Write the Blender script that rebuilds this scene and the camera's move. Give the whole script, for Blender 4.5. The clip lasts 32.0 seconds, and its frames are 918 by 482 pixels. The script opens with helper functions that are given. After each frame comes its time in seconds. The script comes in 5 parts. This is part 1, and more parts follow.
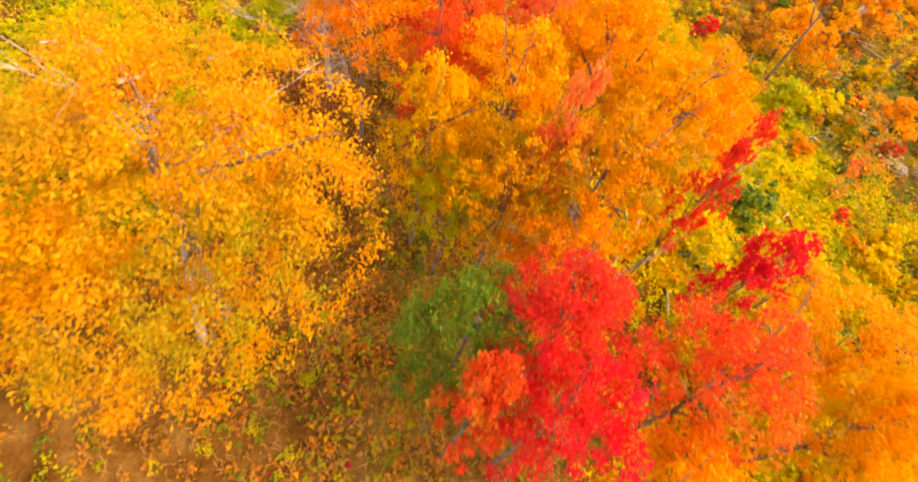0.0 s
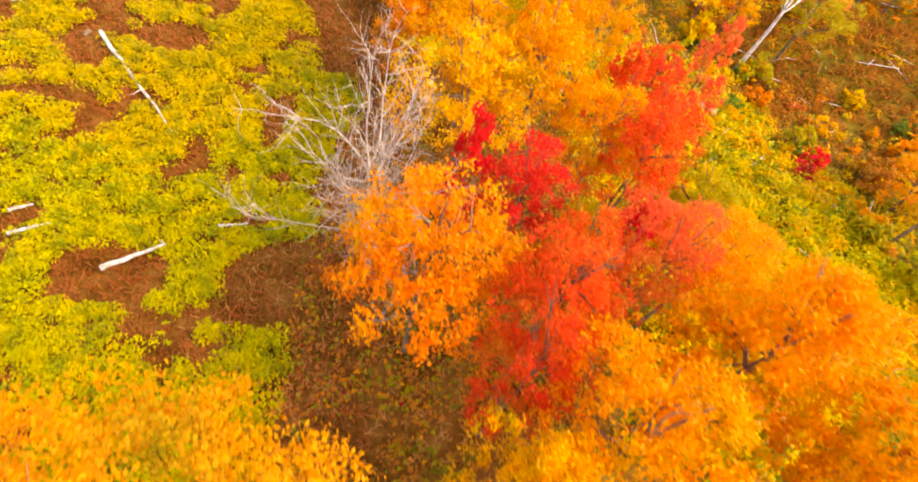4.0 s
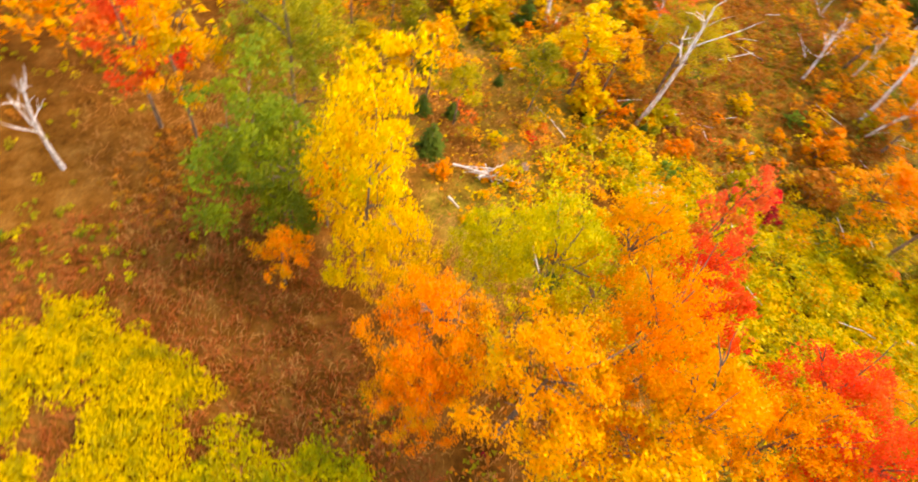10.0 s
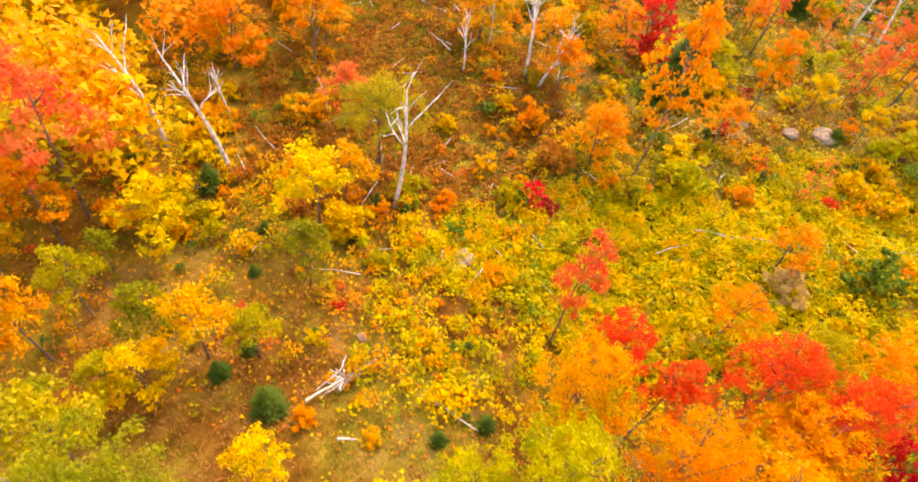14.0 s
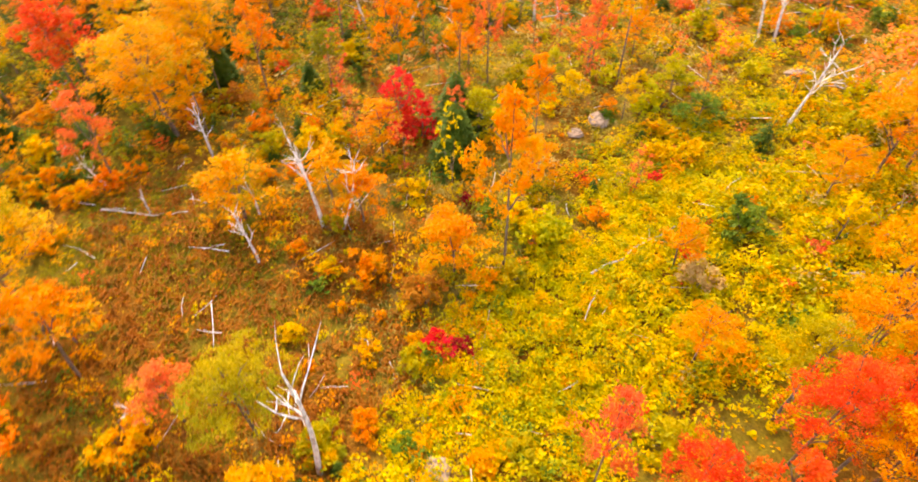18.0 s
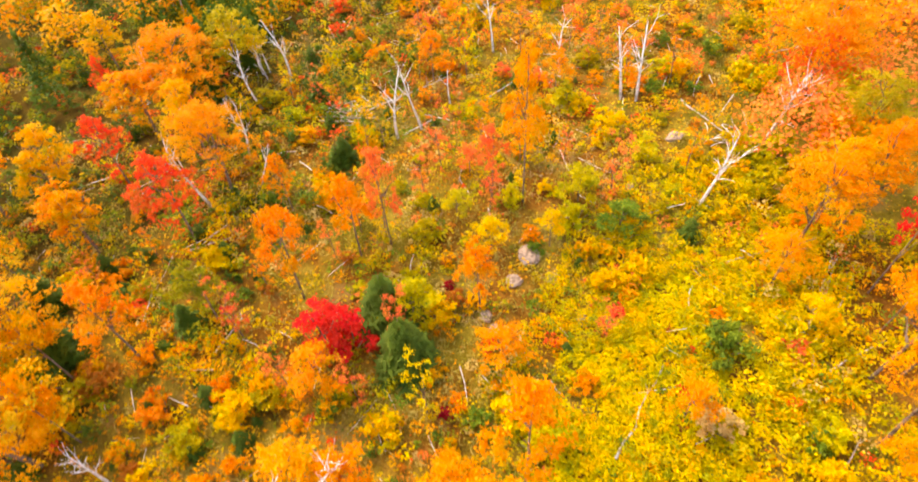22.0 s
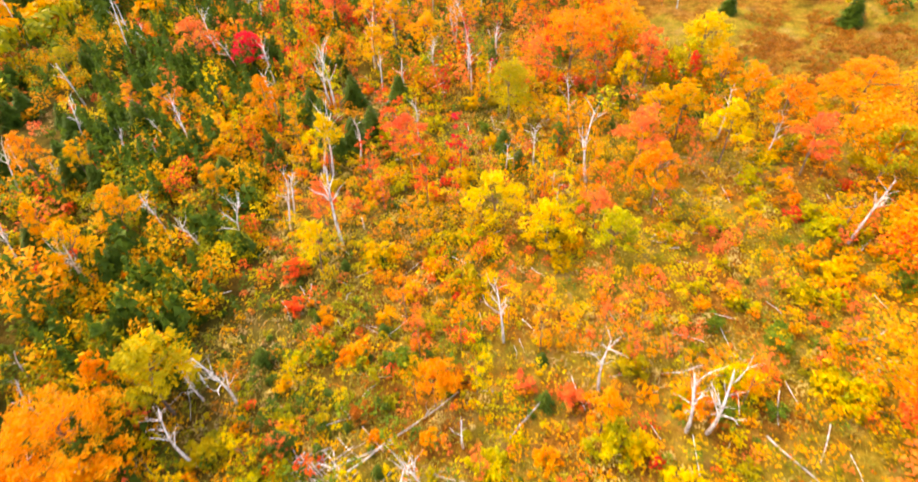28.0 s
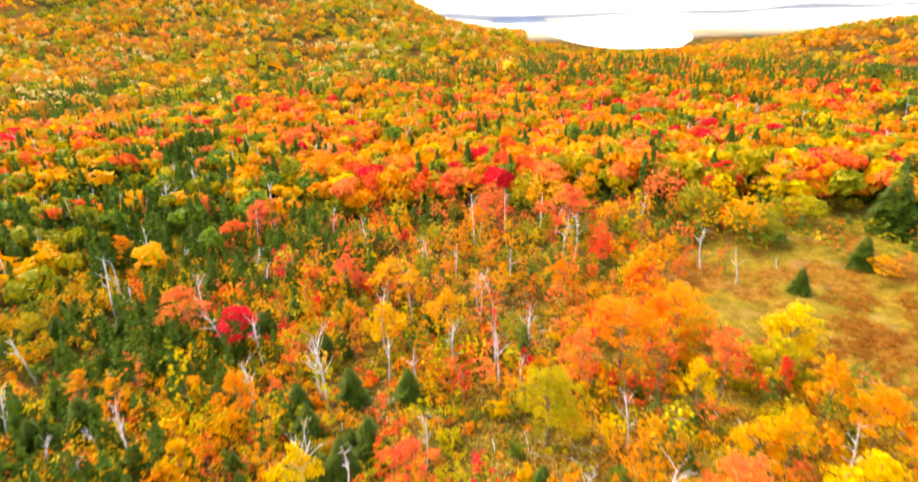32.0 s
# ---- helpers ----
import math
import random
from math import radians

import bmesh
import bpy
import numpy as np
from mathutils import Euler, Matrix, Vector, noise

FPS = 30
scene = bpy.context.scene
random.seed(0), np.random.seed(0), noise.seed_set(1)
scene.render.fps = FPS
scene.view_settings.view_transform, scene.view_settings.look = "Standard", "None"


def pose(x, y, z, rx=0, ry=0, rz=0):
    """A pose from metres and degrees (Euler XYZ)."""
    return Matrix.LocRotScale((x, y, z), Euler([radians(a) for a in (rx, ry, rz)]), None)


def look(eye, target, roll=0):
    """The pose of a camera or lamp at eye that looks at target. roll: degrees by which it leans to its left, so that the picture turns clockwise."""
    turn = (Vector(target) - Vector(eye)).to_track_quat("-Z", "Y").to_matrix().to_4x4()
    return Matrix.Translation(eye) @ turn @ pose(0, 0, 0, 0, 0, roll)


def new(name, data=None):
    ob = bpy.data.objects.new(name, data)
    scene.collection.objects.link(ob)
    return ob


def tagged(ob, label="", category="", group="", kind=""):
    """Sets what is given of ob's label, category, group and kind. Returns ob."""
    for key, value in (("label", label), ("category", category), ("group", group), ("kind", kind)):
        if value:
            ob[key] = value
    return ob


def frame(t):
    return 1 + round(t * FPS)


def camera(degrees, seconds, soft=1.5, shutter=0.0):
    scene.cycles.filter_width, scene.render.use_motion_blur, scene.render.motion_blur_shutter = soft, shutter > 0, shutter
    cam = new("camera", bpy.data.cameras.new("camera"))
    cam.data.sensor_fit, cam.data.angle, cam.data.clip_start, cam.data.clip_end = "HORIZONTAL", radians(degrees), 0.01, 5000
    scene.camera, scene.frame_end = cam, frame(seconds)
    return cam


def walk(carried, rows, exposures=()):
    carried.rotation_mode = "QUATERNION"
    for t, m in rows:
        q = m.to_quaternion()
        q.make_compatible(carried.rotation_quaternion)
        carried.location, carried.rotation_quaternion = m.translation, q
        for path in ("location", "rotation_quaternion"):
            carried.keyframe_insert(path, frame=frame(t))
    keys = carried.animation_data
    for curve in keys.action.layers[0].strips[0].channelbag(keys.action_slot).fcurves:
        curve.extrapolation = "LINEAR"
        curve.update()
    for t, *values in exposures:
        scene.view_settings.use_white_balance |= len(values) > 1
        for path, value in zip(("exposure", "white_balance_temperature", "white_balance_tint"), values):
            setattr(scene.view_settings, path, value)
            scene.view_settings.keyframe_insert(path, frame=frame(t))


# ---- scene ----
cam = camera(78.5, 32.0, soft=1.7, shutter=0.7)
PATH = [
    (0, (-0.5, 0.289, 19.073), (-0.197, 1.292, 17.37), 17.6),
    (0.5, (-0.46, 1.486, 18.96), (-0.165, 2.492, 17.257), 17.8),
    (1, (-0.466, 2.604, 18.903), (-0.182, 3.616, 17.201), 17.6),
    (1.5, (-0.562, 3.752, 18.817), (-0.285, 4.768, 17.116), 17.5),
    (2, (-0.69, 4.885, 18.711), (-0.419, 5.906, 17.012), 17.3),
    (2.5, (-0.965, 5.953, 18.469), (-0.698, 6.987, 16.778), 17.1),
    (3, (-1.303, 7.05, 18.174), (-1.064, 8.099, 16.488), 17.0),
    (3.5, (-1.633, 8.145, 17.955), (-1.396, 9.204, 16.276), 16.9),
    (5.5, (-3.048, 13.278, 18.268), (-2.832, 14.289, 16.556), 17.2),
    (6, (-3.406, 14.59, 18.209), (-3.192, 15.587, 16.488), 17.6),
    (6.5, (-3.803, 15.748, 17.988), (-3.589, 16.744, 16.267), 17.7),
    (7, (-4.199, 16.983, 17.839), (-3.978, 17.974, 16.115), 18.2),
    (7.5, (-4.627, 18.294, 17.648), (-4.347, 19.277, 15.929), 18.6),
    (8, (-5.168, 19.501, 17.287), (-4.791, 20.482, 15.586), 19.0),
    (8.5, (-5.578, 20.788, 17.062), (-5.127, 21.754, 15.369), 19.2),
    (9, (-5.774, 21.984, 17.118), (-5.224, 22.922, 15.44), 18.3),
    (9.5, (-6.016, 23.434, 17.505), (-5.307, 24.283, 15.838), 18.6),
    (10, (-6.147, 24.765, 17.726), (-5.313, 25.534, 16.079), 18.2),
    (10.5, (-6.185, 25.983, 18.371), (-5.252, 26.659, 16.736), 17.6),
    (11, (-5.982, 27.477, 18.853), (-4.922, 28.001, 17.24), 16.9),
    (11.5, (-5.6, 28.536, 19.303), (-4.425, 28.874, 17.721), 14.1),
    (12, (-5.13, 29.56, 19.963), (-3.906, 29.727, 18.39), 12.6),
    (12.5, (-4.575, 30.503, 20.201), (-3.346, 30.607, 18.627), 12.1),
    (13, (-3.925, 31.389, 20.124), (-2.686, 31.435, 18.556), 11.9),
    (13.5, (-3.154, 32.311, 20.065), (-1.91, 32.306, 18.499), 12.0),
    (15.5, (-1.019, 35.132, 19.828), (0.34, 34.953, 18.372), 9.1),
    (16, (0.226, 35.873, 19.902), (1.578, 35.545, 18.466), 7.0),
    (16.5, (1.621, 36.156, 19.96), (2.944, 35.703, 18.531), 4.6),
    (17, (3.088, 36.477, 20.129), (4.369, 35.901, 18.705), 2.5),
    (17.5, (4.432, 36.673, 20.376), (5.658, 35.984, 18.954), 0.7),
    (18, (5.946, 36.76, 20.915), (7.115, 35.985, 19.489), -0.7),
    (18.5, (7.485, 36.716, 21.529), (8.586, 35.874, 20.088), -1.6),
    (19, (9.253, 36.522, 22.058), (10.268, 35.595, 20.605), -2.6),
    (19.5, (10.623, 36.144, 22.484), (11.578, 35.165, 21.025), -3.7),
    (20, (12.217, 35.547, 22.989), (13.123, 34.527, 21.526), -4.6),
    (20.5, (13.627, 34.916, 23.82), (14.484, 33.87, 22.346), -4.9),
    (21, (15.244, 34.11, 24.922), (16.049, 33.04, 23.436), -5.1),
    (21.5, (16.699, 33.256, 25.791), (17.462, 32.172, 24.294), -5.0),
    (22, (18.115, 32.319, 26.796), (18.848, 31.22, 25.294), -4.9),
    (22.5, (19.388, 31.357, 27.71), (20.089, 30.248, 26.201), -4.9),
    (23, (20.829, 30.268, 28.745), (21.496, 29.142, 27.233), -4.7),
    (23.5, (22.008, 29.104, 29.846), (22.645, 27.974, 28.323), -5.0),
    (24, (23.419, 27.712, 30.72), (24.021, 26.568, 29.193), -4.9),
    (24.5, (24.658, 26.342, 31.373), (25.222, 25.189, 29.839), -4.7),
    (25, (26.136, 24.855, 31.69), (26.68, 23.692, 30.156), -4.1),
    (25.5, (27.235, 23.431, 31.792), (27.773, 22.26, 30.262), -3.6),
    (27.5, (30.828, 17.466, 31.788), (31.407, 16.177, 30.373), -2.3),
    (28, (31.72, 15.657, 31.845), (32.319, 14.329, 30.475), -2.1),
    (28.5, (32.486, 14.125, 31.869), (33.101, 12.766, 30.537), -1.9),
    (29, (33.263, 12.336, 31.91), (33.902, 10.939, 30.63), -1.8),
    (29.5, (33.985, 10.76, 32.197), (34.645, 9.327, 30.967), -1.7),
    (30, (34.686, 9.06, 32.231), (35.381, 7.575, 31.086), -1.6),
    (30.5, (35.401, 7.54, 32.221), (36.123, 6.012, 31.151), -1.6),
    (31, (36.113, 5.698, 32.123), (36.87, 4.121, 31.154), -1.5),
    (31.5, (36.572, 4.224, 32.192), (37.363, 2.607, 31.321), -1.7),
    (32, (37.38, 2.401, 32.135), (38.202, 0.739, 31.384), -1.6),
]
walk(cam, [(t, look(eye, target, roll)) for t, eye, target, roll in PATH], [(0.0, 1.42, 8300, 18), (13.0, 1.43, 8300, 18), (19.0, 1.50, 8200, 18), (26.0, 1.50, 8100, 18), (29.0, 1.56, 8100, 17), (32.0, 1.56, 8000, 16)])

# ---- light ----
SUN_EL, SUN_AZ = radians(52), radians(105)
world = bpy.data.worlds.new("sky")
scene.world = world
world.use_nodes = True
wn = world.node_tree
sky = wn.nodes.new("ShaderNodeTexSky")
sky.sky_type, sky.sun_disc = "NISHITA", False
sky.sun_elevation, sky.sun_rotation = SUN_EL, SUN_AZ
sky.air_density, sky.dust_density, sky.ozone_density = 1.0, 1.2, 1.0
bg = wn.nodes["Background"]
bg.inputs["Strength"].default_value = 0.3
wn.links.new(sky.outputs[0], bg.inputs["Color"])
sun_data = bpy.data.lights.new("sun", "SUN")
sun_data.energy, sun_data.angle, sun_data.color = 1.4, radians(25), (1.0, 0.93, 0.82)
sun = new("sun", sun_data)
sun.matrix_world = look((math.sin(SUN_AZ) * 60, math.cos(SUN_AZ) * 60, 60 * math.tan(SUN_EL)), (0, 0, 0))

# ---- materials ----


def material(name, rough=0.8):
    m = bpy.data.materials.new(name)
    m.use_nodes = True
    n = m.node_tree.nodes
    p = n["Principled BSDF"]
    p.inputs["Roughness"].default_value = rough
    p.inputs["Specular IOR Level"].default_value = 0.08
    return m, m.node_tree, p


def ramp(tree, source, stops):
    r = tree.nodes.new("ShaderNodeValToRGB")
    e = r.color_ramp.elements
    while len(e) < len(stops):
        e.new(0.5)
    for el, (pos, col) in zip(e, stops):
        el.position, el.color = pos, (*col, 1)
    tree.links.new(source, r.inputs[0])
    return r.outputs[0]


def noise_at(tree, coords, scale, detail=4.0, rough=0.6):
    n = tree.nodes.new("ShaderNodeTexNoise")
    n.inputs["Scale"].default_value, n.inputs["Detail"].default_value = scale, detail
    n.inputs["Roughness"].default_value = rough
    tree.links.new(coords, n.inputs["Vector"])
    return n.outputs[0]


def mixed(tree, fac, a, b, kind="MIX"):
    m = tree.nodes.new("ShaderNodeMix")
    m.data_type, m.blend_type = "RGBA", kind
    for value, socket in ((fac, m.inputs[0]), (a, m.inputs[6]), (b, m.inputs[7])):
        if isinstance(value, (int, float)):
            socket.default_value = value
        elif isinstance(value, tuple):
            socket.default_value = (*value, 1)
        else:
            tree.links.new(value, socket)
    return m.outputs[2]


def leaf_material(name, main, second, inner, share=0.25):
    """Autumn leaves: each leaf has its own tint; whole sprays turn to the second and to the still green inner colour."""
    m, t, p = material(name, 0.55)
    geo = t.nodes.new("ShaderNodeNewGeometry")
    tex = t.nodes.new("ShaderNodeTexCoord")
    info = t.nodes.new("ShaderNodeObjectInfo")
    shade = tuple(c * 0.72 for c in main)
    c = ramp(t, geo.outputs["Random Per Island"], [(0.0, shade), (0.3, main), (0.75, main), (1.0, second)])
    sprays = noise_at(t, tex.outputs["Object"], 0.9, 3.0)
    f = ramp(t, sprays, [(0.40, (0, 0, 0)), (0.62, (1, 1, 1))])
    c = mixed(t, f, c, second)
    own = noise_at(t, tex.outputs["Object"], 1.6, 2.0)
    f = ramp(t, own, [(0.56 - share * 0.3, (0, 0, 0)), (0.75 - share * 0.3, (0.85, 0.85, 0.85))])
    c = mixed(t, f, c, inner)
    hue = t.nodes.new("ShaderNodeHueSaturation")
    rng = t.nodes.new("ShaderNodeMapRange")
    rng.inputs["To Min"].default_value, rng.inputs["To Max"].default_value = 0.493, 0.507
    t.links.new(info.outputs["Random"], rng.inputs["Value"])
    t.links.new(rng.outputs[0], hue.inputs["Hue"])
    t.links.new(c, hue.inputs["Color"])
    t.links.new(hue.outputs[0], p.inputs["Base Color"])
    tr = t.nodes.new("ShaderNodeBsdfTranslucent")
    t.links.new(hue.outputs[0], tr.inputs["Color"])
    mix = t.nodes.new("ShaderNodeMixShader")
    mix.inputs[0].default_value = 0.35
    t.links.new(p.outputs[0], mix.inputs[1])
    t.links.new(tr.outputs[0], mix.inputs[2])
    t.links.new(mix.outputs[0], t.nodes["Material Output"].inputs["Surface"])
    return m


GOLD = leaf_material("leaf_gold", (0.86, 0.42, 0.004), (0.86, 0.33, 0.005), (0.42, 0.34, 0.005))
AMBER = leaf_material("leaf_amber", (0.87, 0.34, 0.004), (0.87, 0.27, 0.005), (0.52, 0.34, 0.005))
YELLOW = leaf_material("leaf_yellow", (0.84, 0.54, 0.004), (0.82, 0.44, 0.004), (0.46, 0.42, 0.005))
ORANGE = leaf_material("leaf_orange", (0.89, 0.245, 0.005), (0.87, 0.31, 0.005), (0.60, 0.32, 0.005))
SALMON = leaf_material("leaf_salmon", (0.88, 0.145, 0.035), (0.88, 0.21, 0.035), (0.64, 0.30, 0.02))
SCARLET = leaf_material("leaf_scarlet", (0.86, 0.078, 0.016), (0.88, 0.14, 0.014), (0.58, 0.20, 0.01))
CRIMSON = leaf_material("leaf_crimson", (0.80, 0.022, 0.018), (0.86, 0.055, 0.018), (0.50, 0.03, 0.01))
MAROON = leaf_material("leaf_maroon", (0.32, 0.012, 0.010), (0.45, 0.02, 0.012), (0.20, 0.02, 0.01))
LIME = leaf_material("leaf_lime", (0.60, 0.48, 0.005), (0.70, 0.50, 0.005), (0.28, 0.29, 0.006), 0.45)
OLIVE = leaf_material("leaf_olive", (0.50, 0.36, 0.005), (0.62, 0.39, 0.005), (0.27, 0.25, 0.006), 0.45)
GREEN = leaf_material("leaf_green", (0.15, 0.23, 0.012), (0.24, 0.28, 0.012), (0.08, 0.13, 0.01), 0.4)
BIRCH_GREEN = leaf_material("leaf_birch_green", (0.20, 0.24, 0.006), (0.32, 0.30, 0.006), (0.10, 0.15, 0.008), 0.5)
HONEY = leaf_material("leaf_honey", (0.80, 0.285, 0.004), (0.82, 0.215, 0.005), (0.32, 0.23, 0.005), 0.42)
MOSSY = leaf_material("leaf_mossy_olive", (0.30, 0.26, 0.005), (0.42, 0.32, 0.005), (0.15, 0.17, 0.006), 0.45)
RUSSET = leaf_material("leaf_russet", (0.48, 0.14, 0.010), (0.58, 0.20, 0.012), (0.30, 0.14, 0.014))
FERN = leaf_material("fern_yellow", (0.66, 0.46, 0.003), (0.58, 0.40, 0.003), (0.30, 0.25, 0.004), 0.38)
NEEDLE = leaf_material("spruce_needles", (0.085, 0.135, 0.011), (0.12, 0.165, 0.011), (0.05, 0.09, 0.009))


def bark_material(name, light, dark, scale):
    m, t, p = material(name, 0.85)
    tex = t.nodes.new("ShaderNodeTexCoord")
    wave = noise_at(t, tex.outputs["Object"], scale, 5.0, 0.7)
    c = ramp(t, wave, [(0.35, dark), (0.55, light), (1.0, light)])
    t.links.new(c, p.inputs["Base Color"])
    b = t.nodes.new("ShaderNodeBump")
    b.inputs["Strength"].default_value = 0.5
    t.links.new(wave, b.inputs["Height"])
    t.links.new(b.outputs[0], p.inputs["Normal"])
    return m


BARK = bark_material("grey_bark", (0.25, 0.165, 0.10), (0.09, 0.055, 0.032), 6.0)
BIRCH = bark_material("bleached_birch", (0.80, 0.71, 0.59), (0.30, 0.22, 0.15), 3.0)
LOG_WOOD = bark_material("weathered_log", (0.57, 0.48, 0.38), (0.28, 0.21, 0.14), 3.0)
TWIG = bark_material("bare_twigs", (0.46, 0.36, 0.27), (0.24, 0.17, 0.12), 4.0)
STONE = bark_material("granite", (0.40, 0.27, 0.17), (0.13, 0.085, 0.05), 3.0)


# ---- ground ----
def lie(x, y):
    """Height of the hillside near the walk."""
    cx, cy = np.clip(x, -60, 120), np.clip(y, -90, 70)
    return 1.73 - 0.0122 * cx - 0.0814 * cy + 0.00055 * cx * cy - 1.9 * np.exp(-((x - 18) ** 2 + (y - 30) ** 2) / 162)


FAR = (37.4, 2.4)                 # where the far axes begin
AHEAD, ASIDE = (0.443, -0.897), (-0.897, -0.443)
LAKE_Z = -14.0


def step(a, b, v):
    s = np.clip((v - a) / (b - a), 0, 1)
    return s * s * (3 - 2 * s)


def ground_z(x, y):
    x, y = np.asarray(x, float), np.asarray(y, float)
    dx, dy = x - FAR[0], y - FAR[1]
    u, v = dx * AHEAD[0] + dy * AHEAD[1], dx * ASIDE[0] + dy * ASIDE[1]
    r = np.hypot(dx, dy)
    near = lie(x, y) + 0.25 * np.sin(x * 0.31 + 1.0) * np.cos(y * 0.27) + 0.12 * np.sin(x * 0.83) * np.sin(y * 0.71 + 0.5)
    z = near + (1.0 - near) * step(70, 170, r)
    a = np.clip(v / np.maximum(u, 1), -1.4, 1.4)
    ahead = step(60, 200, u)
    brink = np.interp(a, (-0.78, -0.53, -0.40, -0.29, -0.18, -0.09, 0.0, 0.07, 0.14, 0.21, 0.36, 0.58, 0.70, 0.78), (154, 168, 189, 210, 236, 263, 294, 315, 325, 317, 291, 260, 234, 219))
    far = z + (LAKE_Z + 3 - z) * step(brink, brink + 80, u)
    rough = 1 + 0.10 * np.sin(v * 0.012 + u * 0.004) + 0.06 * np.sin(v * 0.031 - u * 0.017)
    left = np.interp(a, (-1.2, -0.735, -0.4, -0.08, -0.014, 0.054, 0.12), (170, 150, 128, 64, 20, -4, -12)) + 11
    far = far + left * rough * step(380, 1250, u) * (1 - 0.5 * step(1400, 3500, u))
    second = np.interp(a, (-0.1, 0.0, 0.07, 0.141, 0.213, 0.28), (-11, 4, 6, 1, -7, -11)) + 11
    far = far + second * np.exp(-((u - 640) / 110) ** 2)
    right = np.interp(a, (0.25, 0.32, 0.36, 0.45, 0.53, 0.62, 0.73, 0.84, 1.3), (-11, -11, -10.5, -6, 1, 9, 16, 20, 34)) + 11
    far = far + right * (0.75 + 0.25 * rough) * step(330, 560, r) * (1 - step(575, 860, r))
    shore = np.interp(a, (0.0, 0.064, 0.2, 0.38), (4600, 4500, 2800, 1300))
    far = far + (14 + 6 * np.sin(v * 0.0027 + 0.7) + 4 * np.sin(v * 0.007)) * step(shore, shore + 1500, u)
    wet = step(690, 760, u) * step(shore, shore - 60, u) * step(0, 0.05, a - 0.01 - 0.255 * (1 / np.maximum(u, 600) - 1 / 4500) / (1 / 700 - 1 / 4500) - 0.012 * np.sin(u * 0.006)) * step(0.395, 0.37, a + 0.008 * np.sin(u * 0.005))
    far = far + (LAKE_Z - 5 - far) * wet
    return z + (far - z) * ahead + 60 * step(50, 900, -u)


def sheet():
    radii = np.concatenate([np.arange(0, 110, 1.1), 110 * 1.045 ** np.arange(0, 87)])
    radii = radii[radii < 4950]
    n = 256
    a = np.linspace(0, 2 * math.pi, n, endpoint=False)
    R, A = np.meshgrid(radii[1:], a, indexing="ij")
    X, Y = 26 + R * np.cos(A), -4 + R * np.sin(A)
    Z = ground_z(X, Y)
    verts = [(26.0, -4.0, float(ground_z(26, -4)))] + np.stack([X, Y, Z], -1).reshape(-1, 3).tolist()
    faces = [(0, 1 + k, 1 + (k + 1) % n) for k in range(n)]
    for i in range(len(radii) - 2):
        for k in range(n):
            k2 = (k + 1) % n
            faces.append((1 + i * n + k, 1 + (i + 1) * n + k, 1 + (i + 1) * n + k2, 1 + i * n + k2))
    me = bpy.data.meshes.new("ground")
    me.from_pydata(verts, [], faces)
    me.polygons.foreach_set("use_smooth", [True] * len(me.polygons))
    return me


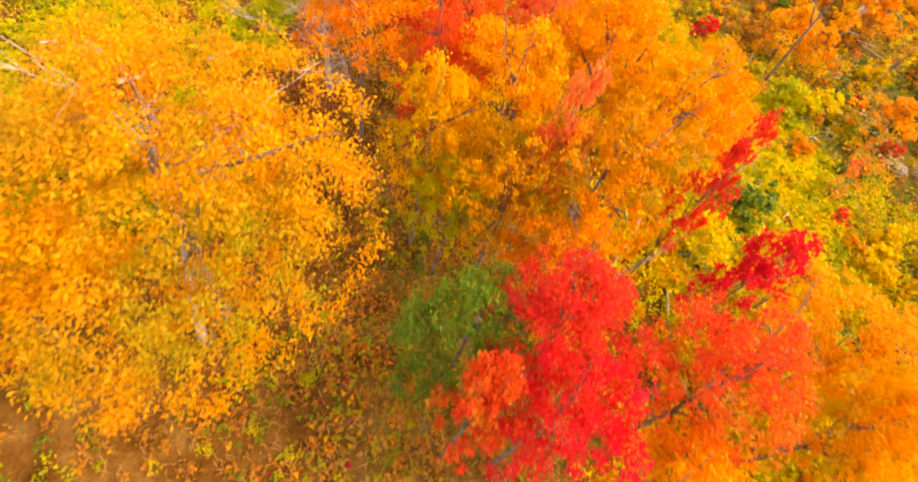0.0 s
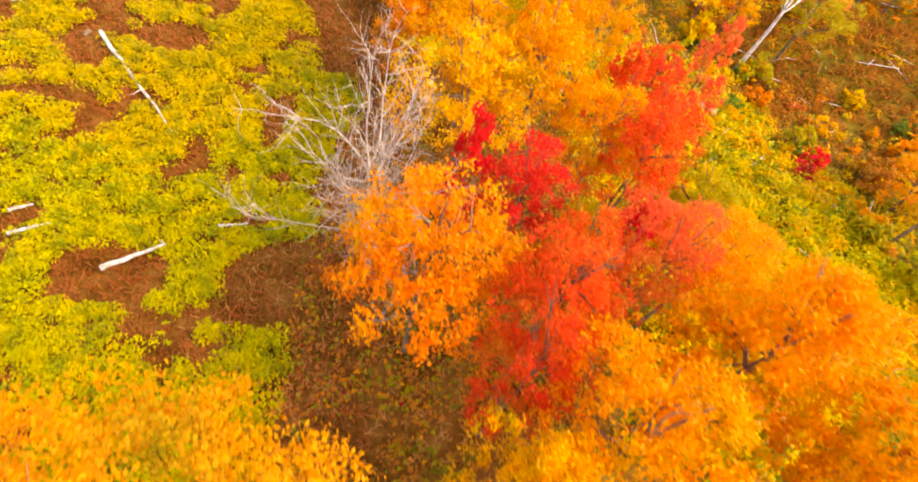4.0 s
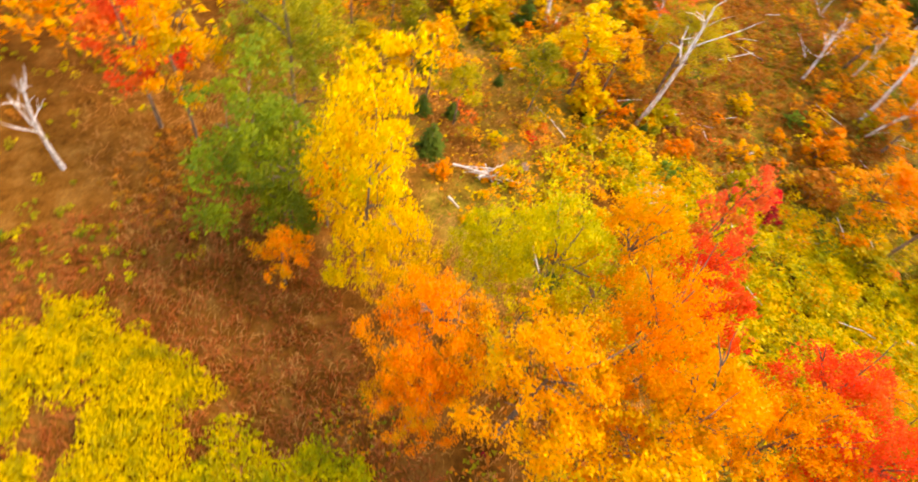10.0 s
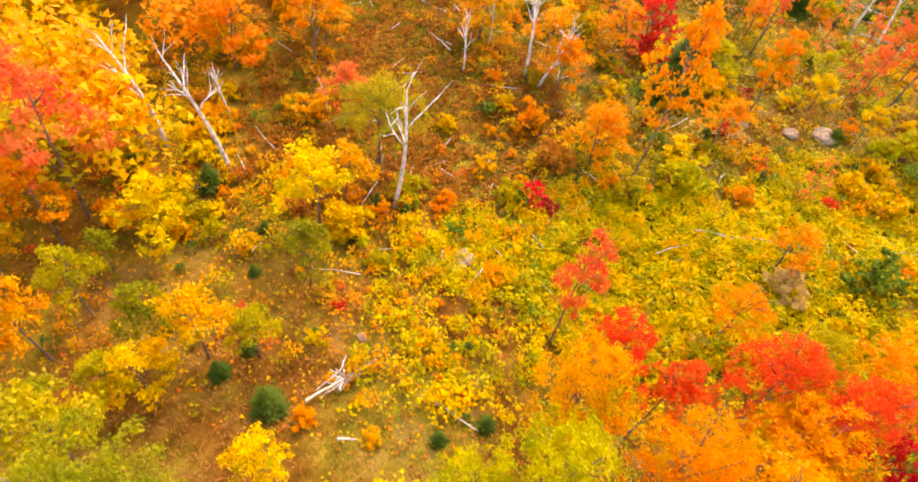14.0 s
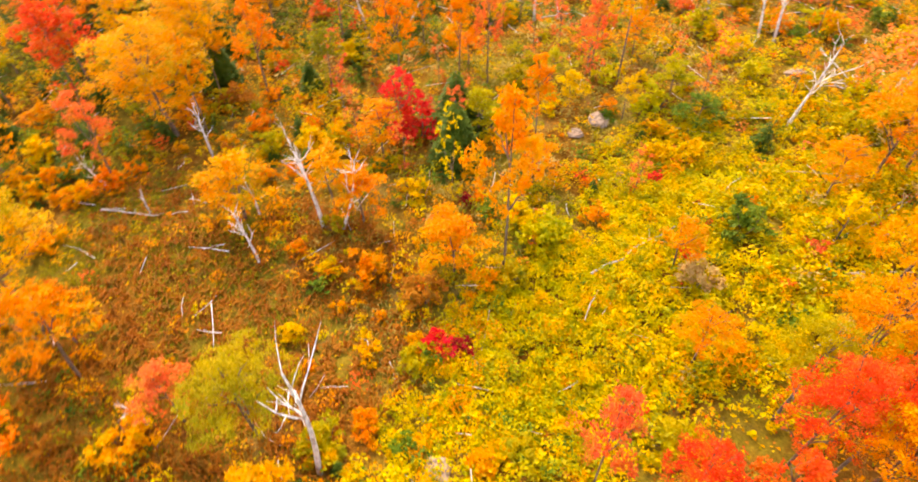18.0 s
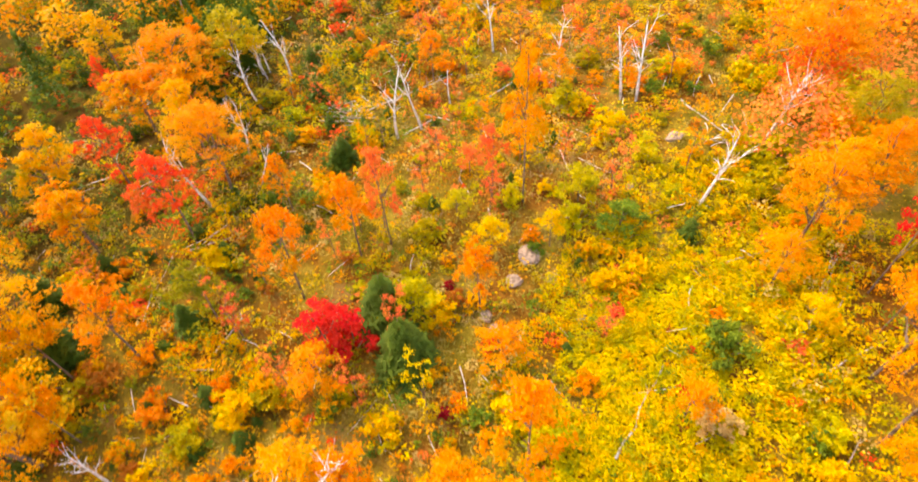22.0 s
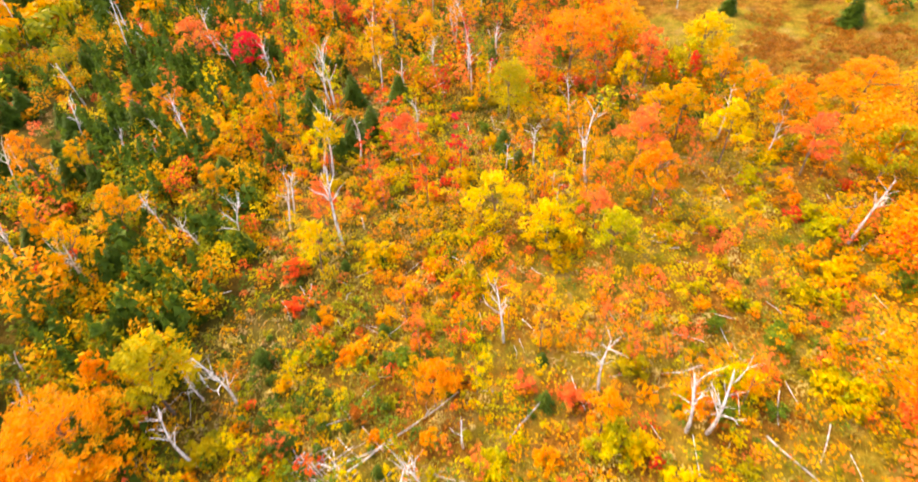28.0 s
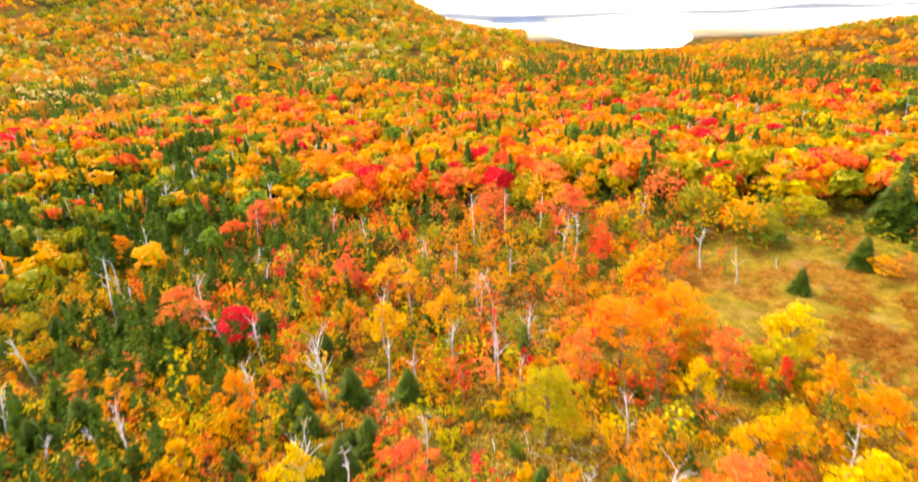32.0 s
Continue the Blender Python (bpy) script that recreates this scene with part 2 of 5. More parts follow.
def ground_material():
    m, t, p = material("autumn_ground", 0.95)
    p.inputs["Specular IOR Level"].default_value = 0.0
    tex = t.nodes.new("ShaderNodeTexCoord")
    pos = tex.outputs["Object"]
    big = noise_at(t, pos, 0.16, 5.0)
    mid = noise_at(t, pos, 0.9, 5.0, 0.7)
    fine = noise_at(t, pos, 9.0, 4.0, 0.75)
    soil = ramp(t, mid, [(0.30, (0.10, 0.034, 0.008)), (0.50, (0.25, 0.10, 0.012)), (0.72, (0.36, 0.175, 0.028))])
    moss = ramp(t, mid, [(0.30, (0.13, 0.10, 0.010)), (0.55, (0.27, 0.185, 0.018)), (0.75, (0.42, 0.275, 0.030))])
    c = mixed(t, ramp(t, big, [(0.42, (0, 0, 0)), (0.56, (1, 1, 1))]), soil, moss)
    c = mixed(t, 0.8, c, ramp(t, fine, [(0.25, (0.40, 0.40, 0.40)), (0.5, (1, 1, 1)), (0.75, (1.6, 1.5, 1.2))]), "MULTIPLY")
    straw = noise_at(t, pos, 0.33, 4.0)
    c = mixed(t, ramp(t, straw, [(0.56, (0, 0, 0)), (0.70, (0.5, 0.5, 0.5))]), c, (0.38, 0.22, 0.07))
    # woods' shade painted into the floor colour, east of the clearing and beyond it
    shade_floor = ramp(t, mid, [(0.30, (0.035, 0.030, 0.008)), (0.55, (0.085, 0.062, 0.012)), (0.75, (0.15, 0.115, 0.014))])
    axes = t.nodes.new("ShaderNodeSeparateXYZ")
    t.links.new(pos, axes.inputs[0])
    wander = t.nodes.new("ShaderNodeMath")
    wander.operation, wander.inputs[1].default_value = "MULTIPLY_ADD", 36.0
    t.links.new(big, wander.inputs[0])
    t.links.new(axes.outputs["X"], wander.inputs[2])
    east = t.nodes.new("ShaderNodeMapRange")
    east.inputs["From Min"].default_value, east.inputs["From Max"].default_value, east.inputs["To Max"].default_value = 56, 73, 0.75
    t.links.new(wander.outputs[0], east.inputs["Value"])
    c = mixed(t, east.outputs[0], c, shade_floor)
    west = t.nodes.new("ShaderNodeMapRange")
    west.inputs["From Min"].default_value, west.inputs["From Max"].default_value = 26, 18
    t.links.new(wander.outputs[0], west.inputs["Value"])
    thatch = ramp(t, mid, [(0.30, (0.10, 0.034, 0.005)), (0.50, (0.22, 0.082, 0.012)), (0.72, (0.34, 0.155, 0.030))])
    thatch = mixed(t, 0.7, thatch, ramp(t, fine, [(0.25, (0.5, 0.5, 0.5)), (0.5, (1, 1, 1)), (0.75, (1.4, 1.35, 1.2))]), "MULTIPLY")
    c = mixed(t, west.outputs[0], c, thatch)
    # far off, the canopy of the woods: one tint a crown
    cells = t.nodes.new("ShaderNodeTexVoronoi")
    cells.inputs["Scale"].default_value = 0.075
    t.links.new(pos, cells.inputs["Vector"])
    split = t.nodes.new("ShaderNodeSeparateColor")
    t.links.new(cells.outputs["Color"], split.inputs[0])
    stops = [(0.0, (0.03, 0.045, 0.012)), (0.38, (0.05, 0.06, 0.012)), (0.46, (0.14, 0.11, 0.012)), (0.6, (0.22, 0.13, 0.014)), (0.74, (0.26, 0.10, 0.014)), (0.88, (0.26, 0.06, 0.016)), (1.0, (0.20, 0.03, 0.02))]
    canopy = ramp(t, split.outputs[0], stops)
    stands = noise_at(t, pos, 0.006, 4.0)
    canopy = mixed(t, ramp(t, stands, [(0.44, (0, 0, 0)), (0.56, (0.7, 0.7, 0.7))]), canopy, (0.15, 0.06, 0.014))
    firs = noise_at(t, pos, 0.018, 5.0, 0.7)
    canopy = mixed(t, ramp(t, firs, [(0.50, (0, 0, 0)), (0.58, (0.85, 0.85, 0.85))]), canopy, (0.025, 0.032, 0.009))
    apart = t.nodes.new("ShaderNodeVectorMath")
    apart.operation = "LENGTH"
    t.links.new(pos, apart.inputs[0])
    rim = t.nodes.new("ShaderNodeMapRange")
    rim.inputs["From Min"].default_value, rim.inputs["From Max"].default_value = 170, 260
    t.links.new(apart.outputs["Value"], rim.inputs["Value"])
    # the same painted shade over the floor of the plateau woods
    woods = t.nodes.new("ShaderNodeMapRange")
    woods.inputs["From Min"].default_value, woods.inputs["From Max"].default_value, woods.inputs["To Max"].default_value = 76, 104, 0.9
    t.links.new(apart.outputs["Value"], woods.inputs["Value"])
    c = mixed(t, woods.outputs[0], c, shade_floor)
    c = mixed(t, rim.outputs[0], c, canopy)
    # far haze painted as pale straw colour on the land round the lake
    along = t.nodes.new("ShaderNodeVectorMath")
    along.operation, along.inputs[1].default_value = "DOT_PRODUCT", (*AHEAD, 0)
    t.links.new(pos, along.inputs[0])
    haze_reach = t.nodes.new("ShaderNodeMapRange")
    haze_reach.inputs["From Min"].default_value, haze_reach.inputs["From Max"].default_value, haze_reach.inputs["To Max"].default_value = 900, 1350, 0.9
    t.links.new(along.outputs["Value"], haze_reach.inputs["Value"])
    haze_straw = ramp(t, noise_at(t, pos, 0.004, 4.0), [(0.35, (0.42, 0.36, 0.20)), (0.5, (0.62, 0.53, 0.36)), (0.65, (0.68, 0.60, 0.48))])
    c = mixed(t, haze_reach.outputs[0], c, haze_straw)
    t.links.new(c, p.inputs["Base Color"])
    b = t.nodes.new("ShaderNodeBump")
    b.inputs["Strength"].default_value, b.inputs["Distance"].default_value = 0.9, 0.15
    t.links.new(fine, b.inputs["Height"])
    t.links.new(b.outputs[0], p.inputs["Normal"])
    return m


ground_mesh = sheet()
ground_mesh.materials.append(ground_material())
tagged(new("ground", ground_mesh), "rolling hillside of russet grass, moss and leaf litter", "ground", kind="structure")


def lake():
    m, t, p = material("lake_water", 0.06)
    p.inputs["Base Color"].default_value = (0.25, 0.30, 0.34, 1)
    p.inputs["Specular IOR Level"].default_value = 0.5
    me = bpy.data.meshes.new("water")
    c = [(600, -0.2), (4800, -0.2), (4800, 0.5), (600, 0.5)]
    me.from_pydata([(FAR[0] + u * (AHEAD[0] + a * ASIDE[0]), FAR[1] + u * (AHEAD[1] + a * ASIDE[1]), LAKE_Z) for u, a in c], [], [(0, 1, 2, 3)])
    me.materials.append(m)
    tagged(new("water", me), "pale lake water shining under a bright overcast sky", "lake", kind="structure")


lake()


def far_ridges():
    """Hills on the horizon beyond the lake, far haze painted into their pale colour."""
    m, t, p = material("haze_tinted_hills", 1.0)
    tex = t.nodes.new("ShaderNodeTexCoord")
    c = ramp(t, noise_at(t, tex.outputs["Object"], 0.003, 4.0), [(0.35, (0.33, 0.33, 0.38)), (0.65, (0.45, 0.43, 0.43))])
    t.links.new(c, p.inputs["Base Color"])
    verts, faces = [], []
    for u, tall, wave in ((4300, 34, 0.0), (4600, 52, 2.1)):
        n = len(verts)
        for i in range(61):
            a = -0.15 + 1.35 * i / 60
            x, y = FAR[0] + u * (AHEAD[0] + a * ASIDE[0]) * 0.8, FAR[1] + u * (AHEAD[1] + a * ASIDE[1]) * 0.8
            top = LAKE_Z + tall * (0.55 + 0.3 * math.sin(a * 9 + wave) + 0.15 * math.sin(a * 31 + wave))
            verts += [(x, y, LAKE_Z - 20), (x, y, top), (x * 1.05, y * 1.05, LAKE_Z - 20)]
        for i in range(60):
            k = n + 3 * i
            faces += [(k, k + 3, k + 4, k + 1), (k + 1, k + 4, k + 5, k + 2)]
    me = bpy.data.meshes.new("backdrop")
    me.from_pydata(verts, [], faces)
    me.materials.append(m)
    tagged(new("backdrop", me), "distant hills painted hazy pale on the horizon beyond a lake", "hills", kind="structure")


far_ridges()

# ---- plant meshes ----
rng = np.random.default_rng(7)


def mesh_of(name, verts, faces, mats):
    me = bpy.data.meshes.new(name)
    if isinstance(faces, np.ndarray):
        n, k = faces.shape
        me.vertices.add(len(verts))
        me.vertices.foreach_set("co", np.asarray(verts, np.float32).ravel())
        me.loops.add(n * k)
        me.loops.foreach_set("vertex_index", faces.astype(np.int32).ravel())
        me.polygons.add(n)
        me.polygons.foreach_set("loop_start", np.arange(n, dtype=np.int32) * k)
        me.update(calc_edges=True)
    else:
        me.from_pydata(verts, [], faces)
    for m in mats:
        me.materials.append(m)
    return me


def leaves_at(points, size, up=0.6, r=rng):
    """A bent four-cornered leaf at each point; up: how far the leaves face the sky."""
    k = len(points)
    nrm = r.normal(size=(k, 3))
    nrm /= np.linalg.norm(nrm, axis=1, keepdims=True)
    nrm[:, 2] = np.abs(nrm[:, 2]) + up
    nrm /= np.linalg.norm(nrm, axis=1, keepdims=True)
    a = np.cross(nrm, r.normal(size=(k, 3)))
    a /= np.linalg.norm(a, axis=1, keepdims=True)
    b = np.cross(nrm, a)
    s = size * r.uniform(0.6, 1.35, (k, 1))
    bend = nrm * s * 0.18
    v = np.stack([points - a * s, points - b * s * 0.55 + bend, points + a * s, points + b * s * 0.55 + bend], 1)
    return v.reshape(-1, 3)


def chips_at(points, size, up=0.6, r=rng):
    """A small three-cornered leaf at each point, for crowns seen from farther off."""
    k = len(points)
    nrm = r.normal(size=(k, 3))
    nrm /= np.linalg.norm(nrm, axis=1, keepdims=True)
    nrm[:, 2] = np.abs(nrm[:, 2]) + up
    nrm /= np.linalg.norm(nrm, axis=1, keepdims=True)
    a = np.cross(nrm, r.normal(size=(k, 3)))
    a /= np.linalg.norm(a, axis=1, keepdims=True)
    b = np.cross(nrm, a)
    s = size * r.uniform(0.6, 1.35, (k, 1))
    v = np.stack([points - a * s - b * s * 0.45, points + a * s * r.uniform(0.6, 1.1, (k, 1)) - b * s * 0.3, points + b * s * r.uniform(0.6, 1.1, (k, 1)) + a * s * 0.2], 1)
    return v.reshape(-1, 3)


def threes(n):
    return np.arange(n * 3).reshape(n, 3)


def quads(n, start=0):
    return np.arange(n * 4).reshape(n, 4) + start


def tube(line, radii, sides=5):
    """Rings of a tapered branch along a line of points."""
    line = np.asarray(line, float)
    verts, faces = [], []
    for i, (p, r) in enumerate(zip(line, radii)):
        d = line[min(i + 1, len(line) - 1)] - line[max(i - 1, 0)]
        d = d / (np.linalg.norm(d) + 1e-9)
        a = np.cross(d, (0.3, 1, 0.1))
        a /= np.linalg.norm(a) + 1e-9
        b = np.cross(d, a)
        for k in range(sides):
            w = 2 * math.pi * k / sides
            verts.append(tuple(p + r * (a * math.cos(w) + b * math.sin(w))))
    for i in range(len(line) - 1):
        for k in range(sides):
            k2 = (k + 1) % sides
            faces.append((i * sides + k, i * sides + k2, (i + 1) * sides + k2, (i + 1) * sides + k))
    faces.append(tuple(range((len(line) - 1) * sides, len(line) * sides)))
    return verts, faces


def join(pieces):
    verts, faces = [], []
    for v, f in pieces:
        o = len(verts)
        verts += list(v)
        faces += [tuple(i + o for i in q) for q in f]
    return verts, faces


def branch(start, way, length, r0, r, bends=4, wander=0.25, lift=0.0):
    pts, p, d = [np.array(start, float)], np.array(start, float), np.array(way, float)
    d /= np.linalg.norm(d)
    for i in range(bends):
        d = d + r.normal(size=3) * wander + np.array((0, 0, lift))
        d /= np.linalg.norm(d)
        p = p + d * length / bends
        pts.append(p)
    return pts, [r0 * (1 - 0.82 * i / bends) for i in range(bends + 1)]


def crown_points(r, clumps, per, radius=1.0, flat=0.85, base=0.35, low=-0.45, puff=1.0, lobes=7):
    """Leaf places of a crown of unit radius round the origin: many sprays on an uneven dome with gaps."""
    k, even = lobes, lobes > 7
    w = r.uniform(0, 2 * math.pi) + np.arange(k) * 2.4
    up = np.linspace(low * 0.7, 0.62, k)
    out = 0.66 * np.sqrt(np.clip(1 - up ** 2, 0.05, 1)) * (r.uniform(0.85, 1.02, k) if even else r.uniform(0.5, 1.0, k))
    if even:
        out[-5:] *= (0.75, 0.6, 0.45, 0.3, 0.1)
    cores = np.stack([np.cos(w) * out, np.sin(w) * out, up], -1)
    own = r.uniform(0.27, 0.38, k) if even else r.uniform(0.34, 0.56, k)
    which = r.choice(k, clumps, p=own ** 2 / np.sum(own ** 2))
    d = r.normal(size=(clumps, 3))
    d[:, 2] += 0.35
    d /= np.linalg.norm(d, axis=1, keepdims=True)
    c = cores[which] + d * own[which][:, None] * (r.uniform(base, 1.0, clumps) ** 0.4)[:, None]
    c[:, 2] *= flat
    spread = np.stack([d[:, 1], -d[:, 0], d[:, 2] * 0], -1)
    along = r.normal(size=(clumps, per, 1)) * 0.06 * puff
    pts = (c[:, None, :] + spread[:, None, :] * along + r.normal(size=(clumps, per, 3)) * (0.075 * puff, 0.075 * puff, 0.035 * puff)).reshape(-1, 3)
    return pts * radius


def crown_mesh(name, seed, clumps, per, leaf, flat=0.85, low=-0.45, base=0.35, puff=1.0, fine=True, lobes=7):
    r = np.random.default_rng(seed)
    pts = crown_points(r, clumps, per, flat=flat, base=base, low=low, puff=puff, lobes=lobes)
    if fine:
        return mesh_of(name, chips_at(pts, leaf, 0.5, r), threes(len(pts)), [GOLD])
    return mesh_of(name, leaves_at(pts, leaf, 0.5, r), quads(len(pts)), [GOLD])


def trunk_mesh(seed, mat, limbs=7):
    """A trunk one unit high to the crown's middle, with limbs that spread one unit into the crown."""
    r = np.random.default_rng(seed)
    pieces = [tube(*branch((0, 0, -0.1), (0, 0, 1), 1.5, 0.045, r, 6, 0.06), 6)]
    for i in range(limbs):
        z = r.uniform(0.45, 1.2)
        w = r.uniform(0, 2 * math.pi)
        pts, rad = branch((0, 0, z), (math.cos(w), math.sin(w), r.uniform(0.3, 1.0)), r.uniform(0.4, 0.75), 0.018, r, 4, 0.2)
        pieces.append(tube(pts, rad, 4))
        for _ in range(2):
            j = r.integers(1, 4)
            p2, r2 = branch(pts[j], (math.cos(w) + r.normal() * 0.6, math.sin(w) + r.normal() * 0.6, 0.5), 0.3, 0.008, r, 3, 0.25)
            pieces.append(tube(p2, r2, 3))
    return mesh_of("trunk", *join(pieces), [mat])


CROWNS = {"huge": [crown_mesh("crown", 5, 900, 70, 0.0095, base=0.75, puff=0.42, fine=False, lobes=30)],
          "big": [crown_mesh("crown", 10 + i, 250, 44, 0.0205, base=0.6, puff=0.62, lobes=13) for i in range(5)],
          "mid": [crown_mesh("crown", 30 + i, 84, 28, 0.044, low=-0.8, puff=0.85, lobes=9) for i in range(6)],
          "tall": [crown_mesh("crown", 50 + i, 160, 36, 0.036, 1.6, -0.8) for i in range(3)],
          "slim": [crown_mesh("crown", 60 + i, 46, 22, 0.052, 1.9, -1.0, 0.1) for i in range(4)]}
TRUNKS = [trunk_mesh(70 + i, BARK) for i in range(4)]
SLIM_TRUNKS = [trunk_mesh(80 + i, BARK, 4) for i in range(4)]
WHAT = {GOLD: "golden-yellow", AMBER: "amber-orange", YELLOW: "bright yellow", ORANGE: "orange", SALMON: "salmon-red", SCARLET: "scarlet",
        CRIMSON: "crimson", MAROON: "dark maroon", LIME: "yellow-green", OLIVE: "olive-yellow", HONEY: "honey-gold", MOSSY: "mossy olive", GREEN: "green", BIRCH_GREEN: "green and yellow", RUSSET: "russet-brown", FERN: "yellow"}
pick = random.Random(3)


def painted(ob, mat):
    ob.material_slots[0].link = "OBJECT"
    ob.material_slots[0].material = mat


def tree(x, y, mid, radius, mat, size="", label="", name="tree"):
    """A broadleaf tree: mid is the height of its crown's middle, radius that of the crown."""
    near = (x - 3) ** 2 + (y - 15) ** 2 < 20 ** 2
    size = size or ("huge" if near and radius > 3.3 else "big" if near and radius > 1.25 or radius > 2.6 and y > -45 else "mid")
    z = float(ground_z(x, y))
    root = new(name)
    root.location = (x, y, z)
    if name == "sapling":
        tagged(root, f"slender {WHAT[mat]} maple sapling with feathery autumn leaves", "sapling", "saplings of the clearing")
    else:
        tagged(root, label or f"{WHAT[mat]} broadleaf tree in full autumn leaf", "tree", "autumn trees")
    trunk = new("trunk", pick.choice(SLIM_TRUNKS if size in ("mid", "slim") else TRUNKS))
    trunk.parent = root
    trunk.scale = (radius * 1.05, radius * 1.05, mid)
    trunk.rotation_euler = (0, 0, pick.uniform(0, 6.28))
    crown = new("crown", pick.choice(CROWNS[size]))
    crown.parent = root
    crown.location = (0, 0, mid)
    k = max(min(radius * 1.12, mid * 1.05), mid * 0.6)
    crown.scale = (radius * 1.12, radius * 1.12, k * pick.uniform(0.9, 1.1))
    crown.rotation_euler = (0, 0, pick.uniform(0, 6.28))
    painted(crown, mat)
    return root


def sub(name, mesh, parent, label=""):
    ob = new(name, mesh)
    ob.parent = parent
    return tagged(ob, label)


def snag(x, y, h, lx, ly, kind=""):
    """A dead birch: a bleached stem that leans by lx, ly at its top, with a few bare forks."""
    r = np.random.default_rng(int(abs(x * 71 + y * 13) * 10) % 99991)
    h = max(h, 1.6)
    root = new("dead_birch")
    root.location = (x, y, float(ground_z(x, y)))
    tagged(root, "bleached dead birch with broken bare branches", "dead tree", "dead birches")
    rad = 0.035 + 0.014 * h
    n = 7
    bow = r.normal(size=2) * 0.035 * h
    line = [np.array((lx * (i / n) ** 1.2 + bow[0] * math.sin(math.pi * i / n), ly * (i / n) ** 1.2 + bow[1] * math.sin(math.pi * i / n), h * i / n - 0.1 * (i == 0))) for i in range(n + 1)]
    sub("trunk", mesh_of("trunk", *tube(line, [rad * (1 - 0.72 * i / n) for i in range(n + 1)], 7), [BIRCH]), root)
    for k in range(int(r.integers(4, 8)) if h > 2.4 else 2):
        j = int(r.integers(3, n)) if k else n - 3
        w = k * 2.4 + r.uniform(0, 1.5)
        way = (math.cos(w) * 0.62 + lx / h, math.sin(w) * 0.62 + ly / h, r.uniform(0.7, 1.3))
        length = h * r.uniform(0.18, 0.4)
        pts, rr = branch(line[j], way, length, rad * 0.5 * (1 - 0.5 * j / n), r, 5, 0.15)
        bough = sub("branch", mesh_of("branch", *tube(pts, rr, 5), [BIRCH]), root)
        for _ in range(int(r.integers(1, 4))):
            a, b = branch(pts[int(r.integers(1, 4))], np.array(way) + r.normal(size=3) * 0.5, length * r.uniform(0.3, 0.55), rr[2] * 0.8, r, 3, 0.2)
            sub("twig", mesh_of("twig", *tube(a, b, 4), [BIRCH]), bough)
    if h > 3:
        for k in range(6):
            w = k * 2.4
            p, q = branch(line[int(r.integers(4, n + 1))], (math.cos(w) * 0.6, math.sin(w) * 0.6, r.uniform(0.6, 1.4)), h * r.uniform(0.14, 0.26), 0.012 + 0.002 * h, r, 3, 0.15)
            sub("twig", mesh_of("twig", *tube(p, q, 3), [BIRCH]), root)
    return root


def bare_tree(x, y, h, radius, seed=5, label="leafless grey maple with a fan of fine twigs", limbs=22, sprays=13, low=1):
    """A leafless grey tree: a short trunk that splits into a fan of limbs and fine twigs."""
    r = np.random.default_rng(seed)
    root = new("bare_tree")
    root.location = (x, y, float(ground_z(x, y)))
    tagged(root, label, "bare tree")
    pts, rad = branch((0, 0, -0.1), (0, 0.05, 1), h * 0.5, 0.16, r, 5, 0.05)
    sub("trunk", mesh_of("trunk", *tube(pts, rad, 8), [TWIG]), root)
    for k in range(limbs):
        w = k * 2.4 + r.normal() * 0.3
        a, b = branch(pts[int(r.integers(low, 6))], (math.cos(w) * 0.75, math.sin(w) * 0.75, r.uniform(0.6, 1.4)), radius * r.uniform(0.9, 1.45), 0.036, r, 6, 0.13, 0.04)
        bough = sub("limb", mesh_of("limb", *tube(a, b, 5), [TWIG]), root)
        pieces = []
        for _ in range(sprays):
            j = int(r.integers(1, 7))
            c, d = branch(a[j], np.array(a[j]) - np.array(a[j - 1]) + r.normal(size=3) * 0.3, r.uniform(0.6, 1.5), 0.013, r, 4, 0.2, 0.06)
            pieces.append(tube(c, d, 4))
            for _ in range(4):
                e, f = branch(c[int(r.integers(1, 4))], np.array(c[3]) - np.array(c[1]) + r.normal(size=3) * 0.35, r.uniform(0.3, 0.9), 0.008, r, 3, 0.25)
                pieces.append(tube(e, f, 3))
        tagged(sub("spray", mesh_of("spray", *join(pieces), [TWIG]), bough), "fine grey twigs", kind="stuff")


def bush_mesh(seed, clumps, per, leaf):
    r = np.random.default_rng(seed)
    pts = crown_points(r, clumps, per, flat=0.85, base=0.2)
    pts[:, 2] += 0.45
    pts = pts[pts[:, 2] > -0.2]
    return mesh_of("foliage", chips_at(pts, leaf, 0.5, r), threes(len(pts)), [GOLD])


def stems_mesh(seed):
    r = np.random.default_rng(seed)
    pieces = []
    for _ in range(5):
        w = r.uniform(0, 6.28)
        pieces.append(tube(*branch((0, 0, -0.25), (math.cos(w) * 0.6, math.sin(w) * 0.6, 1), 1.25, 0.035, r, 2, 0.12), 3))
    return mesh_of("stem", *join(pieces), [BARK])


SHRUBS = [bush_mesh(210 + i, 32, 18, 0.105) for i in range(4)]
BUSHES = [bush_mesh(200 + i, 48, 24, 0.085) for i in range(5)]
STEMS = [stems_mesh(220 + i) for i in range(3)]
TAN = leaf_material("dry_twiggy_leaves", (0.62, 0.40, 0.10), (0.68, 0.46, 0.13), (0.50, 0.32, 0.07))
WHAT[TAN] = "dry tan"


